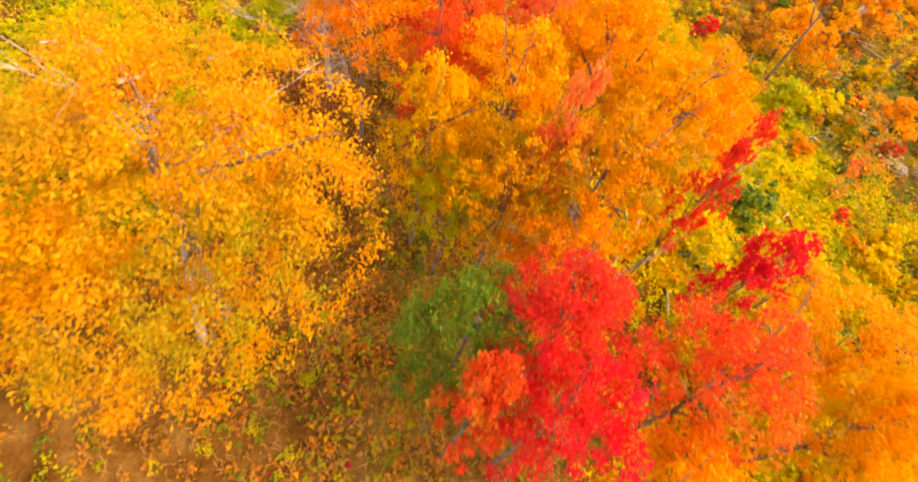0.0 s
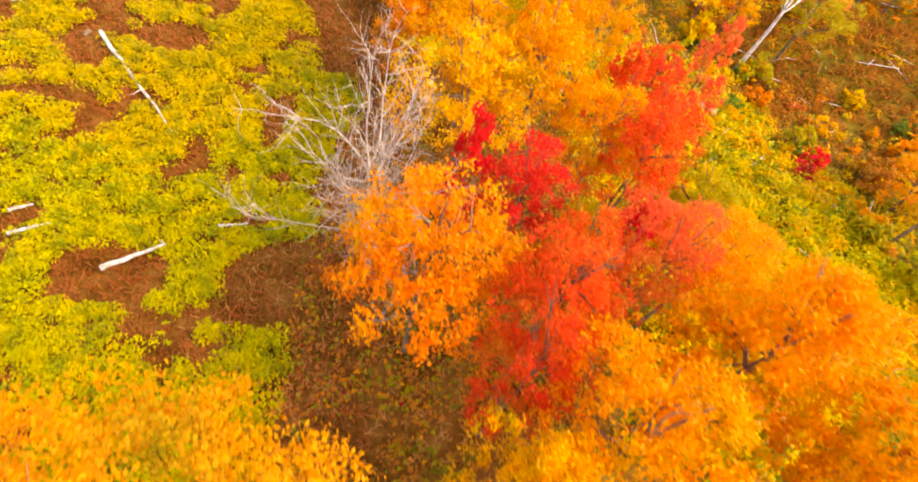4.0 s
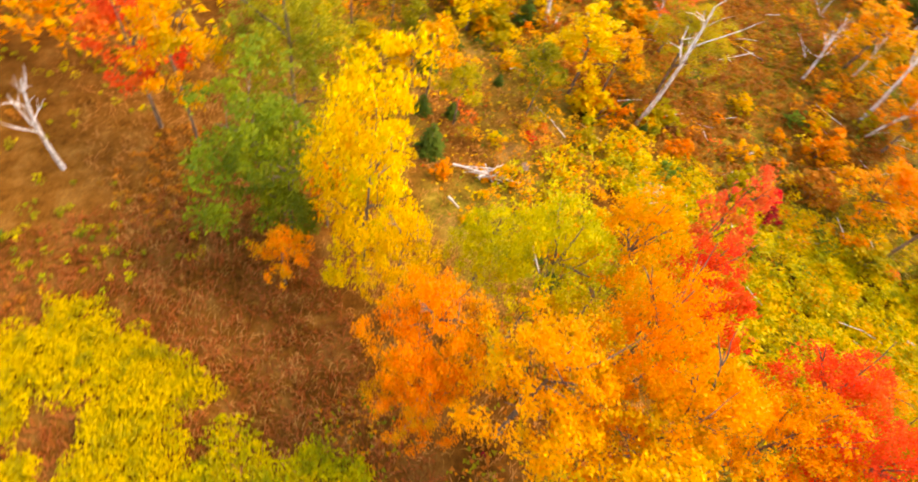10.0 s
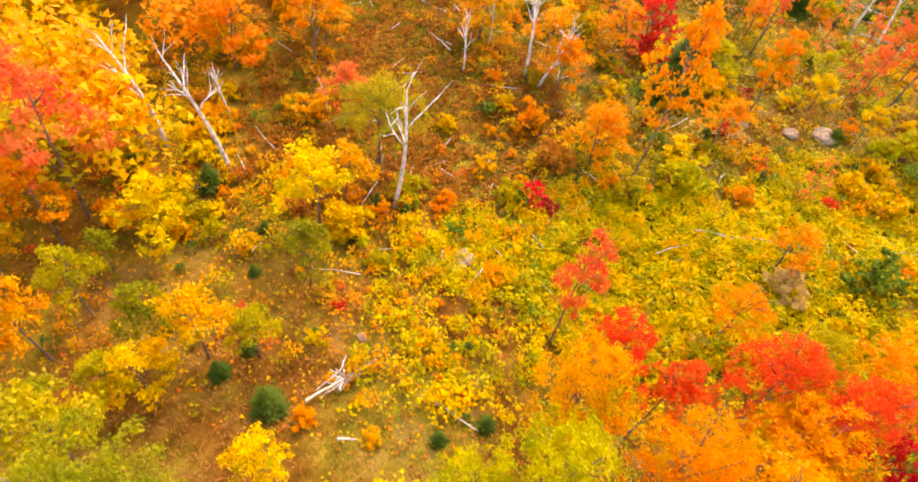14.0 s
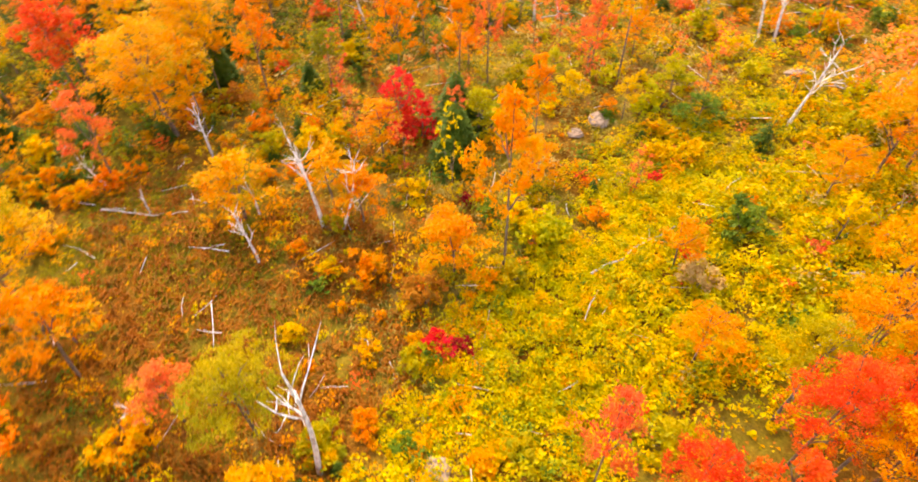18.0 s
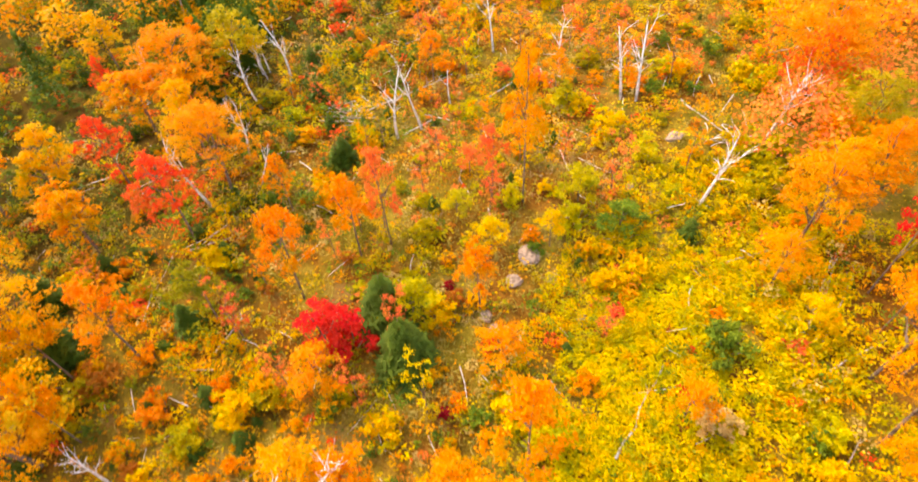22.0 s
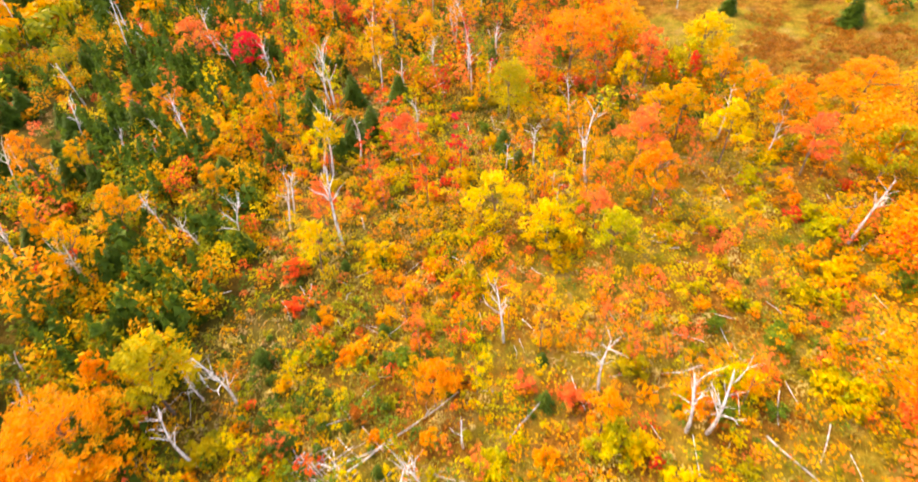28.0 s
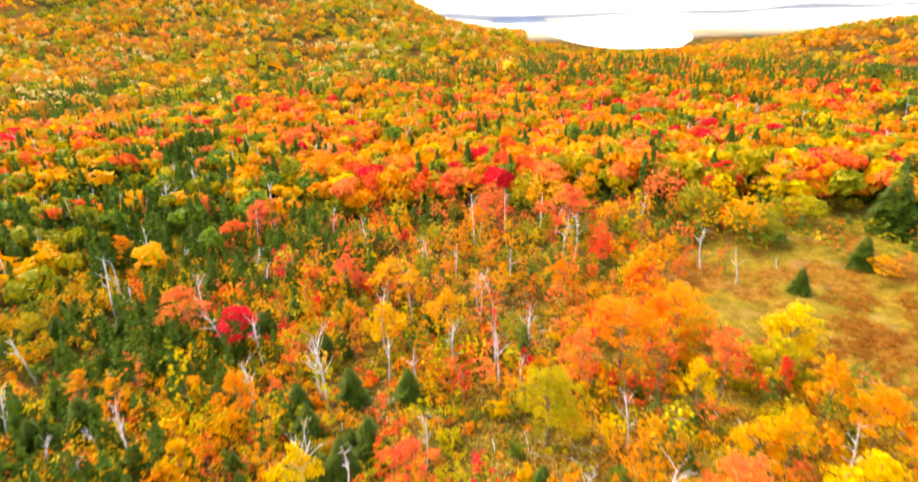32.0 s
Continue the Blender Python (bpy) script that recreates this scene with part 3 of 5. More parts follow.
def bush(x, y, radius, mat, group="bushes in the clearing", name="bush"):
    root = new(name)
    root.location = (x, y, float(ground_z(x, y)))
    root.rotation_euler = (0, 0, pick.uniform(0, 6.28))
    k = max(radius, 0.3) * 1.12
    root.scale = (k, k, k * pick.uniform(0.85, 1.15))
    if name == "bush":
        tagged(root, f"small {WHAT[mat]} bush in autumn leaf among low shrubs", "bush", group)
    else:
        tagged(root, f"knee-high {WHAT[mat]} shrub growing from leaf litter", "shrub", group)
    painted(sub("foliage", pick.choice(BUSHES if name == "bush" else SHRUBS), root), mat)
    sub("stem", pick.choice(STEMS), root)


def spruce_mesh(seed, whorls, arms):
    """Needle branches of a young spruce one unit high: drooping arms with side twigs, whorl over whorl."""
    r = np.random.default_rng(seed)
    verts, tips = [], []
    for i in range(whorls):
        z = 0.06 + 0.9 * i / whorls
        reach = 0.36 * (1 - i / whorls) ** 0.85 + 0.03
        for k in range(arms):
            w = 2 * math.pi * (k + 0.5 * (i % 2)) / arms + r.normal() * 0.18
            d = np.array((math.cos(w), math.sin(w), 0.0))
            s = np.array((-d[1], d[0], 0.0))
            l = reach * r.uniform(0.75, 1.2)
            drop = r.uniform(0.10, 0.35) * l
            a = np.array((0, 0, z + 0.03)) + d * 0.01
            b = np.array((0, 0, z + 0.02)) + d * l * 0.6
            c = np.array((0, 0, z - drop)) + d * l
            wd = l * 0.20
            verts += [a - s * wd * 0.3, b - s * wd, c, b + s * wd]
            for q in (0.35, 0.6, 0.8):
                for side in (-1, 1):
                    p = a + (c - a) * q + np.array((0, 0, 0.02))
                    e = p + (d * 0.7 + s * side) * l * 0.34 + np.array((0, 0, -0.02))
                    m = (p + e) / 2
                    t = np.cross(e - p, (0, 0, 1)) * 0.22
                    tips += [p - t * 0.6, e, p + t * 1.2]
    k = len(verts)
    faces = quads(k // 4).tolist() + (np.arange(len(tips)).reshape(-1, 3) + k).tolist()
    return mesh_of("needles", [tuple(v) for v in verts + tips], faces, [NEEDLE])


SPRUCES = [spruce_mesh(240 + i, 9, 7) for i in range(3)]
TALL_SPRUCES = [spruce_mesh(250 + i, 16, 9) for i in range(2)]
POLE = mesh_of("trunk", *tube([(0, 0, -0.1), (0, 0, 0.5), (0, 0, 0.97)], [0.028, 0.016, 0.004], 6), [BARK])


def spruce(x, y, radius):
    root = new("spruce")
    h = max(radius * (2.3 if radius < 1.3 else 2.6), 0.6)
    root.location = (x, y, float(ground_z(x, y)))
    root.rotation_euler = (0, 0, pick.uniform(0, 6.28))
    w = radius * (1.75 if radius < 1.3 else 2) / 0.72
    root.scale = (w, w, h)
    tagged(root, "tall dark green spruce by the clearing" if radius > 1.3 else "small dark green spruce among autumn shrubs", "spruce", "spruces")
    sub("needles", pick.choice(TALL_SPRUCES if radius > 1.0 else SPRUCES), root)
    sub("trunk", POLE, root)


THICK = 0.10


def log(x1, y1, x2, y2, rad=0.065):
    """A fallen bleached trunk with knots and a stub or two."""
    r = np.random.default_rng(int(abs(x1 * 37 + y2 * 11) * 10) % 9973)
    a = np.array((x1, y1, float(ground_z(x1, y1)) + 0.30 + rad))
    b = np.array((x2, y2, float(ground_z(x2, y2)) + 0.28 + rad * 0.5))
    long = np.linalg.norm(b - a)
    line = [(b - a) * i / 6 + r.normal(size=3) * 0.02 * long * (0.4, 0.4, 0.15) for i in range(7)]
    root = new("fallen_trunk")
    root.location = a
    tagged(root, "bleached fallen birch trunk lying in low growth", "log", "fallen trunks")
    sub("trunk", mesh_of("trunk", *tube(line, [rad * (1 - 0.55 * i / 6) for i in range(7)], 7), [LOG_WOOD]), root)
    for _ in range(3):
        j = int(r.integers(3, 7))
        p, q = branch(line[j], (b - a) / long + r.normal(size=3) * 0.6 + np.array((0, 0, 0.3)), long * r.uniform(0.08, 0.2), rad * 0.35, r, 3, 0.2)
        sub("branch", mesh_of("branch", *tube(p, q, 4), [LOG_WOOD]), root)


def rock_mesh(seed):
    r = np.random.default_rng(seed)
    bm = bmesh.new()
    bmesh.ops.create_icosphere(bm, subdivisions=3, radius=1)
    cuts = r.normal(size=(9, 3))
    cuts /= np.linalg.norm(cuts, axis=1, keepdims=True)
    for v in bm.verts:
        c = np.array(v.co)
        for q in cuts:
            over = c @ q - 0.72
            if over > 0:
                c = c - q * over * 0.9
        n = noise.noise(Vector(c * 1.7) + Vector((seed, 0, 0))) * 0.16 + noise.noise(Vector(c * 5)) * 0.04
        v.co = Vector(c * (1 + n)) * Vector((1, 0.8, 0.6)).length / 1.4
        v.co.z *= 0.5
    me = bpy.data.meshes.new("boulder")
    bm.to_mesh(me)
    bm.free()
    me.materials.append(STONE)
    return me


ROCKS = [rock_mesh(260 + i) for i in range(4)]


def rock(x, y, radius):
    ob = new("boulder", pick.choice(ROCKS))
    ob.location = (x, y, float(ground_z(x, y)) + radius * 0.15)
    ob.rotation_euler = (pick.uniform(-0.2, 0.2), pick.uniform(-0.2, 0.2), pick.uniform(0, 6.28))
    ob.scale = (radius * 1.15, radius * 0.9, radius * 0.8)
    tagged(ob, "weathered grey granite boulder half sunk in moss", "rock", "boulders")


def brush(x, y, radius):
    """A loose pile of bleached sticks left from felling."""
    r = np.random.default_rng(int(abs(x * 17 + y * 29) * 10) % 9973)
    root = new("brush_pile")
    root.location = (x, y, float(ground_z(x, y)))
    tagged(root, "loose pile of bleached sticks and felled branches", "brush pile", "brush piles")
    for _ in range(16):
        w, l = r.uniform(0, 3.14), radius * r.uniform(0.7, 1.6)
        d = np.array((math.cos(w), math.sin(w), r.normal() * 0.12))
        c = np.array((r.normal() * radius * 0.4, r.normal() * radius * 0.4, r.uniform(0.1, 0.45)))
        t = r.uniform(0.015, 0.05)
        sub("stick", mesh_of("stick", *tube([c - d * l / 2, c + r.normal(size=3) * 0.06, c + d * l / 2], [t, t * 0.8, t * 0.4], 5), [BIRCH if r.random() < 0.5 else TWIG]), root)


bare_tree(-2.75, 19.0, 11.0, 3.0)
bare_tree(-5.6, 6.7, 14.2, 3.0, 6, "dead grey limbs rising through a golden crown", 7, 4, 4)


# ---- trees ----
tree(-5.0, 7.5, 6.7, 4.45, HONEY, "huge", "broad golden-yellow maple beside a mown track")
tree(-1.2, 15.9, 6.1, 2.30, ORANGE)
tree(1.5, 18.9, 5.2, 1.50, CRIMSON)
tree(-0.1, 19.3, 5.6, 0.85, CRIMSON)
tree(1.9, 15.0, 6.4, 1.60, SCARLET)
tree(1.3, 13.4, 6.0, 1.30, SCARLET)
tree(3.1, 11.8, 6.8, 2.00, ORANGE)
tree(4.1, 9.6, 7.2, 1.00, SALMON)
tree(0.9, 10.8, 6.0, 1.50, GOLD)
tree(1.7, 9.6, 4.6, 1.50, LIME)
tree(6.2, 13.8, 6.8, 2.20, AMBER)
tree(8.6, 11.9, 6.5, 1.90, ORANGE)
tree(7.3, 11.0, 6.6, 1.80, AMBER)
tree(7.7, 14.8, 6.0, 1.90, AMBER)
tree(5.4, 9.0, 6.8, 2.00, HONEY)
tree(3.0, 9.2, 5.8, 1.70, HONEY)
tree(4.6, 7.0, 5.2, 1.70, ORANGE)
tree(8.5, 9.0, 6.6, 0.80, CRIMSON)
tree(9.2, 6.6, 6.0, 1.20, CRIMSON)
tree(3.6, 4.6, 6.5, 1.75, CRIMSON)
tree(7.1, 3.6, 6.5, 1.80, SCARLET)
tree(1.7, 4.8, 5.6, 1.75, GREEN)
tree(1.8, 3.1, 5.6, 1.15, SCARLET)
tree(3.4, 2.9, 6.0, 1.60, CRIMSON)
tree(6.0, 1.4, 5.2, 1.80, AMBER)
tree(11.2, 2.9, 5.4, 1.60, AMBER)
tree(13.2, 5.2, 4.5, 2.20, ORANGE)
tree(11.8, 10.6, 2.0, 1.2, YELLOW)
tree(5.3, 20.8, 5.4, 1.40, SCARLET)
tree(5.0, 16.8, 6.0, 1.50, SALMON)
tree(2.9, 16.7, 5.4, 1.40, SCARLET)
tree(7.2, 17.8, 4.7, 1.90, ORANGE)
tree(5.0, 18.4, 4.4, 1.00, CRIMSON)
tree(7.9, 20.3, 4.2, 1.60, OLIVE)
tree(3.2, 18.3, 4.2, 1.20, OLIVE)
tree(6.4, 22.2, 5.1, 1.60, SCARLET)
tree(4.4, 22.0, 5.2, 1.70, AMBER)
tree(6.2, 19.6, 3.8, 1.00, SCARLET)
tree(7.6, 26.8, 4.7, 1.30, SCARLET)
tree(10.1, 28.0, 5.4, 1.15, SALMON)
tree(5.1, 28.3, 5.7, 1.70, GOLD)
tree(2.4, 29.0, 5.8, 1.90, LIME)
tree(3.0, 25.9, 6.0, 1.50, ORANGE)
tree(5.8, 25.4, 5.0, 1.15, SCARLET)
tree(0.1, 26.3, 5.5, 2.20, AMBER)
tree(-0.1, 22.9, 5.4, 2.40, GOLD)
tree(2.2, 23.8, 5.6, 1.90, AMBER)
tree(-1.6, 29.0, 5.1, 1.70, ORANGE)
tree(-2.3, 28.0, 3.7, 1.40, ORANGE)
tree(-0.8, 33.9, 5.8, 1.60, YELLOW, "tall")
tree(-2.8, 37.9, 4.1, 2.20, BIRCH_GREEN, "tall")
tree(-2.3, 36.8, 3.4, 1.70, BIRCH_GREEN, "tall")
tree(-0.4, 34.9, 5.0, 1.40, YELLOW, "tall")
tree(-0.4, 40.6, 5.6, 2.30, MOSSY, "big")
tree(20.3, 37.9, 3.9, 2.30, OLIVE, "big")
tree(-8.3, 5.6, 6.0, 1.70, AMBER)
tree(12.5, 3.1, 4.5, 1.99, GOLD)
tree(-4.9, 44.7, 5.0, 1.96, SCARLET)
tree(-3.9, 42.7, 5.5, 1.66, GOLD)
tree(-3.4, 34.8, 2.2, 1.06, ORANGE)
tree(-0.9, 36.7, 2.5, 0.87, ORANGE)
tree(2.6, 38.0, 2.4, 1.18, YELLOW)
tree(-0.8, 31.8, 4.5, 1.33, YELLOW)
tree(2.2, 31.2, 4.0, 1.42, LIME)
tree(12.7, 50.2, 5.9, 2.38, SALMON)
tree(21.2, 23.9, 7.3, 1.87, ORANGE)
tree(33.3, 22.8, 3.5, 1.61, CRIMSON)
tree(34.6, 15.2, 5.3, 1.34, SALMON)
tree(35.8, 16.8, 4.8, 1.33, ORANGE)
tree(42.4, 15.7, 3.4, 1.12, ORANGE)
tree(37.2, 20.8, 5.3, 1.72, ORANGE)
tree(30.6, 9.3, 4.3, 1.07, SALMON)
tree(28.8, 8.5, 7.4, 1.50, AMBER)
tree(27.5, 16.7, 4.0, 1.31, ORANGE)
tree(25.8, 10.9, 2.2, 1.02, YELLOW)
tree(30.7, 18.8, 1.8, 1.77, LIME)
tree(25.7, 6.8, 1.6, 1.5, LIME)
tree(31.8, 11.7, 1.5, 1.09, LIME)
tree(11.9, -2.0, 5.0, 2.14, OLIVE)
tree(15.3, -7.2, 5.5, 2.9, ORANGE)
tree(13.8, 8.4, 2.6, 1.5, AMBER)
tree(56.6, 10.8, 4.5, 3.30, AMBER)
tree(57.5, 14.3, 4.0, 2.15, ORANGE)
tree(55.7, 6.2, 4.5, 2.54, OLIVE)
tree(61.9, 13.9, 4.0, 1.12, SCARLET)
tree(57.0, 21.7, 4.5, 2.02, GOLD)
tree(45.3, 31.0, 5.0, 1.39, GOLD)
tree(51.1, 24.5, 4.0, 1.44, GOLD)
tree(42.2, 33.1, 5.0, 1.19, AMBER)
tree(67.4, 9.9, 4.0, 2.21, GOLD)
tree(47.1, 16.5, 5.0, 2.81, ORANGE)
tree(47.6, 31.2, 5.0, 3.32, GOLD)
tree(43.1, 34.9, 5.0, 3.58, GOLD)
tree(51.4, 39.5, 5.0, 2.15, SCARLET)
tree(39.9, 39.4, 4.5, 1.47, SALMON)
tree(32.5, 33.9, 2.5, 2.40, GOLD)
tree(30.3, 29.2, 3.0, 1.93, AMBER)
tree(27.1, 43.7, 4.0, 2.04, AMBER)
tree(22.5, 40.4, 3.0, 1.41, SALMON)
tree(15.7, 17.4, 2.4, 1.25, AMBER)
tree(14.7, 39.7, 3.5, 2.08, YELLOW)
tree(12.3, 46.4, 2.5, 2.03, YELLOW)
tree(16.4, 38.8, 3.0, 1.47, GOLD)
tree(5.5, 47.5, 4.0, 1.39, AMBER)
tree(1.9, 44.2, 4.0, 1.88, OLIVE)
tree(83.9, -29.4, 4.5, 2.47, SALMON)
tree(76.6, -29.5, 4.0, 2.23, CRIMSON)
tree(99.4, -23.5, 2.5, 1.40, OLIVE)
tree(58.6, -16.9, 4.5, 1.72, YELLOW)
tree(53.1, -6.8, 3.5, 1.45, YELLOW)
tree(54.4, -10.0, 4.0, 1.20, SALMON)
tree(68.5, 0.3, 4.5, 1.68, GOLD)
tree(82.3, -6.6, 4.5, 1.68, ORANGE)
tree(73.9, -0.9, 4.0, 0.99, AMBER)
tree(35.4, -17.5, 3.0, 1.51, SALMON)
tree(46.3, -29.1, 4.0, 2.67, OLIVE)
tree(35.4, -37.6, 4.5, 1.92, SALMON)
tree(31.0, -43.2, 4.0, 2.59, YELLOW)
tree(28.8, -37.4, 4.0, 1.85, AMBER)
tree(31.3, -39.2, 3.0, 0.89, CRIMSON)
tree(23.4, -32.5, 4.5, 2.38, ORANGE)
tree(26.1, -35.5, 4.0, 2.03, AMBER)
tree(17.6, -36.8, 4.0, 3.17, ORANGE)
tree(16.0, -29.0, 4.0, 2.38, OLIVE)
tree(43.1, -39.4, 4.5, 3.23, ORANGE)
tree(39.2, -42.9, 4.5, 2.68, AMBER)
tree(33.8, -26.1, 4.0, 2.36, SALMON)
tree(31.8, -22.0, 4.0, 1.98, ORANGE)
tree(31.3, -31.2, 4.0, 1.74, GOLD)
tree(40.4, -25.1, 2.5, 1.12, GREEN)
tree(40.7, 0.1, 3.0, 1.33, ORANGE)
tree(53.5, -21.7, 3.0, 2.07, SALMON)
tree(27.4, -28.8, 4.0, 2.11, YELLOW)
tree(21.2, -29.0, 4.0, 2.02, SALMON)
tree(31.2, -2.0, 3.0, 1.26, ORANGE)
tree(58.5, 7.1, 4.0, 1.01, ORANGE)
tree(68.5, -21.7, 4.0, 1.68, AMBER)
tree(58.8, -38.2, 4.0, 2.22, GOLD)
tree(63.2, -34.3, 4.0, 2.19, GOLD)
tree(42.7, -16.2, 3.0, 2.45, YELLOW)
# three round bushes, built as trees with low crowns
tree(40.1, -74.0, 2.6, 3.76, MOSSY, "big")
tree(33.3, -70.6, 2.3, 3.13, MOSSY, "big")
tree(28.2, -75.7, 2.3, 2.83, LIME, "big")
tree(36.8, -72.5, 1.5, 1.47, CRIMSON)
tree(31.2, -81.0, 3.5, 3.02, YELLOW)
tree(37.7, -82.6, 4.0, 2.53, CRIMSON)
tree(26.2, -82.8, 3.5, 2.39, SCARLET)
tree(21.4, -63.4, 1.2, 1.91, AMBER)
tree(42.9, -48.3, 4.5, 2.36, ORANGE)
tree(41.2, -42.4, 4.0, 2.15, ORANGE)
tree(30.3, -45.5, 3.5, 2.34, YELLOW)
tree(31.9, -40.9, 3.0, 1.98, LIME)
tree(33.1, -29.8, 4.0, 1.83, GOLD)
tree(37.0, -35.1, 4.0, 1.39, YELLOW)
tree(126.9, -45.8, 4.0, 1.70, CRIMSON)
tree(60.8, -83.3, 4.5, 3.06, OLIVE)
tree(55.2, -65.9, 4.5, 3.52, SALMON)
tree(65.5, -63.1, 4.0, 2.41, SALMON)
tree(73.0, -41.7, 4.0, 1.99, SALMON)
tree(68.0, -42.4, 4.0, 2.27, GOLD)
tree(64.0, -40.6, 4.0, 1.85, GOLD)
tree(94.9, -51.6, 4.5, 2.91, SALMON)
tree(108.0, -54.0, 4.0, 2.04, SALMON)
tree(106.0, -38.6, 4.0, 1.74, AMBER)
tree(100.0, -71.8, 5.0, 4.05, ORANGE)
tree(74.4, -22.5, 2.5, 1.36, AMBER)
tree(83.1, -18.6, 3.0, 1.18, GOLD)
tree(68.2, -16.0, 3.0, 1.49, GOLD)
tree(78.8, -8.6, 3.5, 1.11, GOLD)
tree(97.7, -22.8, 3.0, 1.61, OLIVE)
tree(34.4, 50.5, 5.0, 2.56, SCARLET)
tree(32.6, 45.1, 5.0, 3.20, GOLD)
tree(30.6, 51.0, 5.0, 2.36, GOLD)
tree(28.1, 53.1, 3.0, 1.08, SCARLET)
tree(25.4, 48.1, 3.0, 2.53, ORANGE)
tree(29.2, 43.5, 3.0, 1.49, ORANGE)
tree(28.6, 28.3, 2.5, 1.77, ORANGE)
tree(22.5, 26.1, 2.5, 1.91, ORANGE)
tree(11.6, 20.6, 2.5, 1.33, ORANGE)
tree(24.9, 19.0, 2.0, 1.56, ORANGE)
tree(32.5, 24.8, 3.0, 1.71, ORANGE)
tree(24.1, 25.6, 2.0, 1.33, ORANGE)
tree(37.0, 15.2, 2.0, 1.13, ORANGE)
tree(33.0, 7.9, 1.8, 1.06, SALMON)
tree(30.5, 5.3, 2.5, 1.25, AMBER)
tree(57.4, 4.7, 3.0, 2.39, YELLOW)
tree(54.1, 12.2, 4.0, 2.05, AMBER)
tree(38.3, -14.5, 3.0, 2.18, YELLOW)
tree(33.6, -15.7, 2.5, 1.93, LIME)
tree(28.9, 12.7, 1.5, 1.28, YELLOW)
tree(22.5, 7.8, 1.3, 1.48, GREEN)
tree(5.0, 43.3, 2.0, 1.44, YELLOW)
tree(8.9, 51.8, 3.0, 1.74, GOLD)
tree(11.0, 50.5, 3.5, 1.65, AMBER)
tree(69.7, -4.5, 4.0, 1.77, AMBER)
tree(65.8, -10.7, 3.0, 1.30, GOLD)
tree(79.1, -18.9, 3.0, 1.36, GOLD)

# ---- dead birches ----
snag(17.2, 36.4, 7.4, 0.1, -0.2)
snag(17.1, 45.1, 7.1, -0.9, 1.2)
snag(18.1, 49.0, 6.8, -0.7, 0.9)
snag(23.0, 41.7, 2.6, -0.1, 0.4)
snag(21.1, 46.7, 3.5, -0.1, 0.3)
snag(29.5, 30.4, 6.6, 0.1, 0.7)
snag(28.9, 29.5, 4.5, -0.4, -1.2)
snag(29.0, 34.4, 3.8, -0.0, 0.3)
snag(38.9, 33.7, 3.8, 0.0, -0.0)
snag(32.3, 33.1, 2.7, 0.1, 0.2)
snag(36.1, 38.3, 1.9, -0.0, -0.1)
snag(39.7, 39.8, 2.8, -0.1, 0.7)
snag(18.8, 4.3, 5.6, -0.7, -0.3)
snag(39.9, 6.6, 5.9, -0.7, -0.5)
snag(38.8, 5.0, 4.8, 0.7, 0.6)
snag(38.2, 1.8, 3.0, -0.0, -0.0)
snag(26.7, -3.7, 5.7, 0.9, 0.3)
snag(16.4, -3.5, 4.9, -0.7, 0.1)
snag(49.0, 12.9, 4.4, -0.2, -0.3)
snag(51.5, 11.4, 3.2, 0.1, 0.1)
snag(47.7, 18.0, 5.5, 0.3, 0.7)
snag(55.5, 4.4, 3.0, 0.0, -0.0)
snag(67.0, 7.7, 2.4, -0.2, -0.3)
snag(46.3, 14.7, 3.0, -0.7, -1.3)
snag(54.6, 4.8, 2.9, 0.1, 0.2)
snag(63.7, 9.4, 3.3, -0.1, -0.3)
snag(17.9, -22.2, 5.8, -0.4, 0.1)
snag(59.0, -11.6, 3.8, -0.4, -0.3)
snag(53.1, -9.7, 7.5, -0.1, -0.0)
snag(31.9, -4.6, 5.0, 0.0, 0.0)
snag(78.5, 0.8, 4.1, 0.2, 0.5)
snag(70.5, 0.8, 3.1, -0.3, -0.5)
snag(64.1, -26.5, 6.9, 0.4, 0.3)
snag(64.7, -35.9, 6.2, -0.4, -0.3)
snag(65.5, -42.4, 4.5, 0.2, 0.0)
snag(58.1, -44.2, 4.5, 0.2, 0.1)
snag(56.7, -35.3, 4.2, 0.1, -0.0)
snag(53.3, -36.2, 4.5, 0.0, 0.0)
snag(53.7, -24.3, 4.0, -0.1, -0.1)
snag(39.6, -21.3, 2.1, 0.1, 0.0)
snag(42.1, -23.8, 3.8, 0.0, -0.0)
snag(37.3, -23.2, 6.7, 0.2, 0.1)
snag(23.7, -31.1, 3.7, -0.1, 0.0)
snag(27.8, -32.6, 4.6, 0.1, 0.0)
snag(82.9, -8.3, 2.6, 0.0, -0.0)
snag(96.8, -30.3, 6.8, -0.3, -0.3)
snag(84.9, -19.7, 2.8, 0.2, 0.2)
snag(74.7, -12.9, 2.9, -0.0, -0.0)
snag(34.8, -57.7, 3.4, 0.6, -0.0)
snag(30.9, -62.4, 1.4, 0.2, -0.1)
snag(52.2, -57.9, 6.0, 0.0, 0.0)
snag(57.5, -42.9, 5.1, 0.6, 0.2)
snag(51.0, -39.0, 4.8, 0.1, 0.0)
snag(56.0, -34.2, 4.4, 0.1, 0.1)
snag(52.1, -34.1, 4.9, 0.2, 0.1)
snag(58.7, -17.2, 6.4, -0.1, -0.1)
snag(38.8, -19.6, 2.1, 0.0, 0.0)
snag(46.7, -71.9, 4.1, -0.3, -0.1)
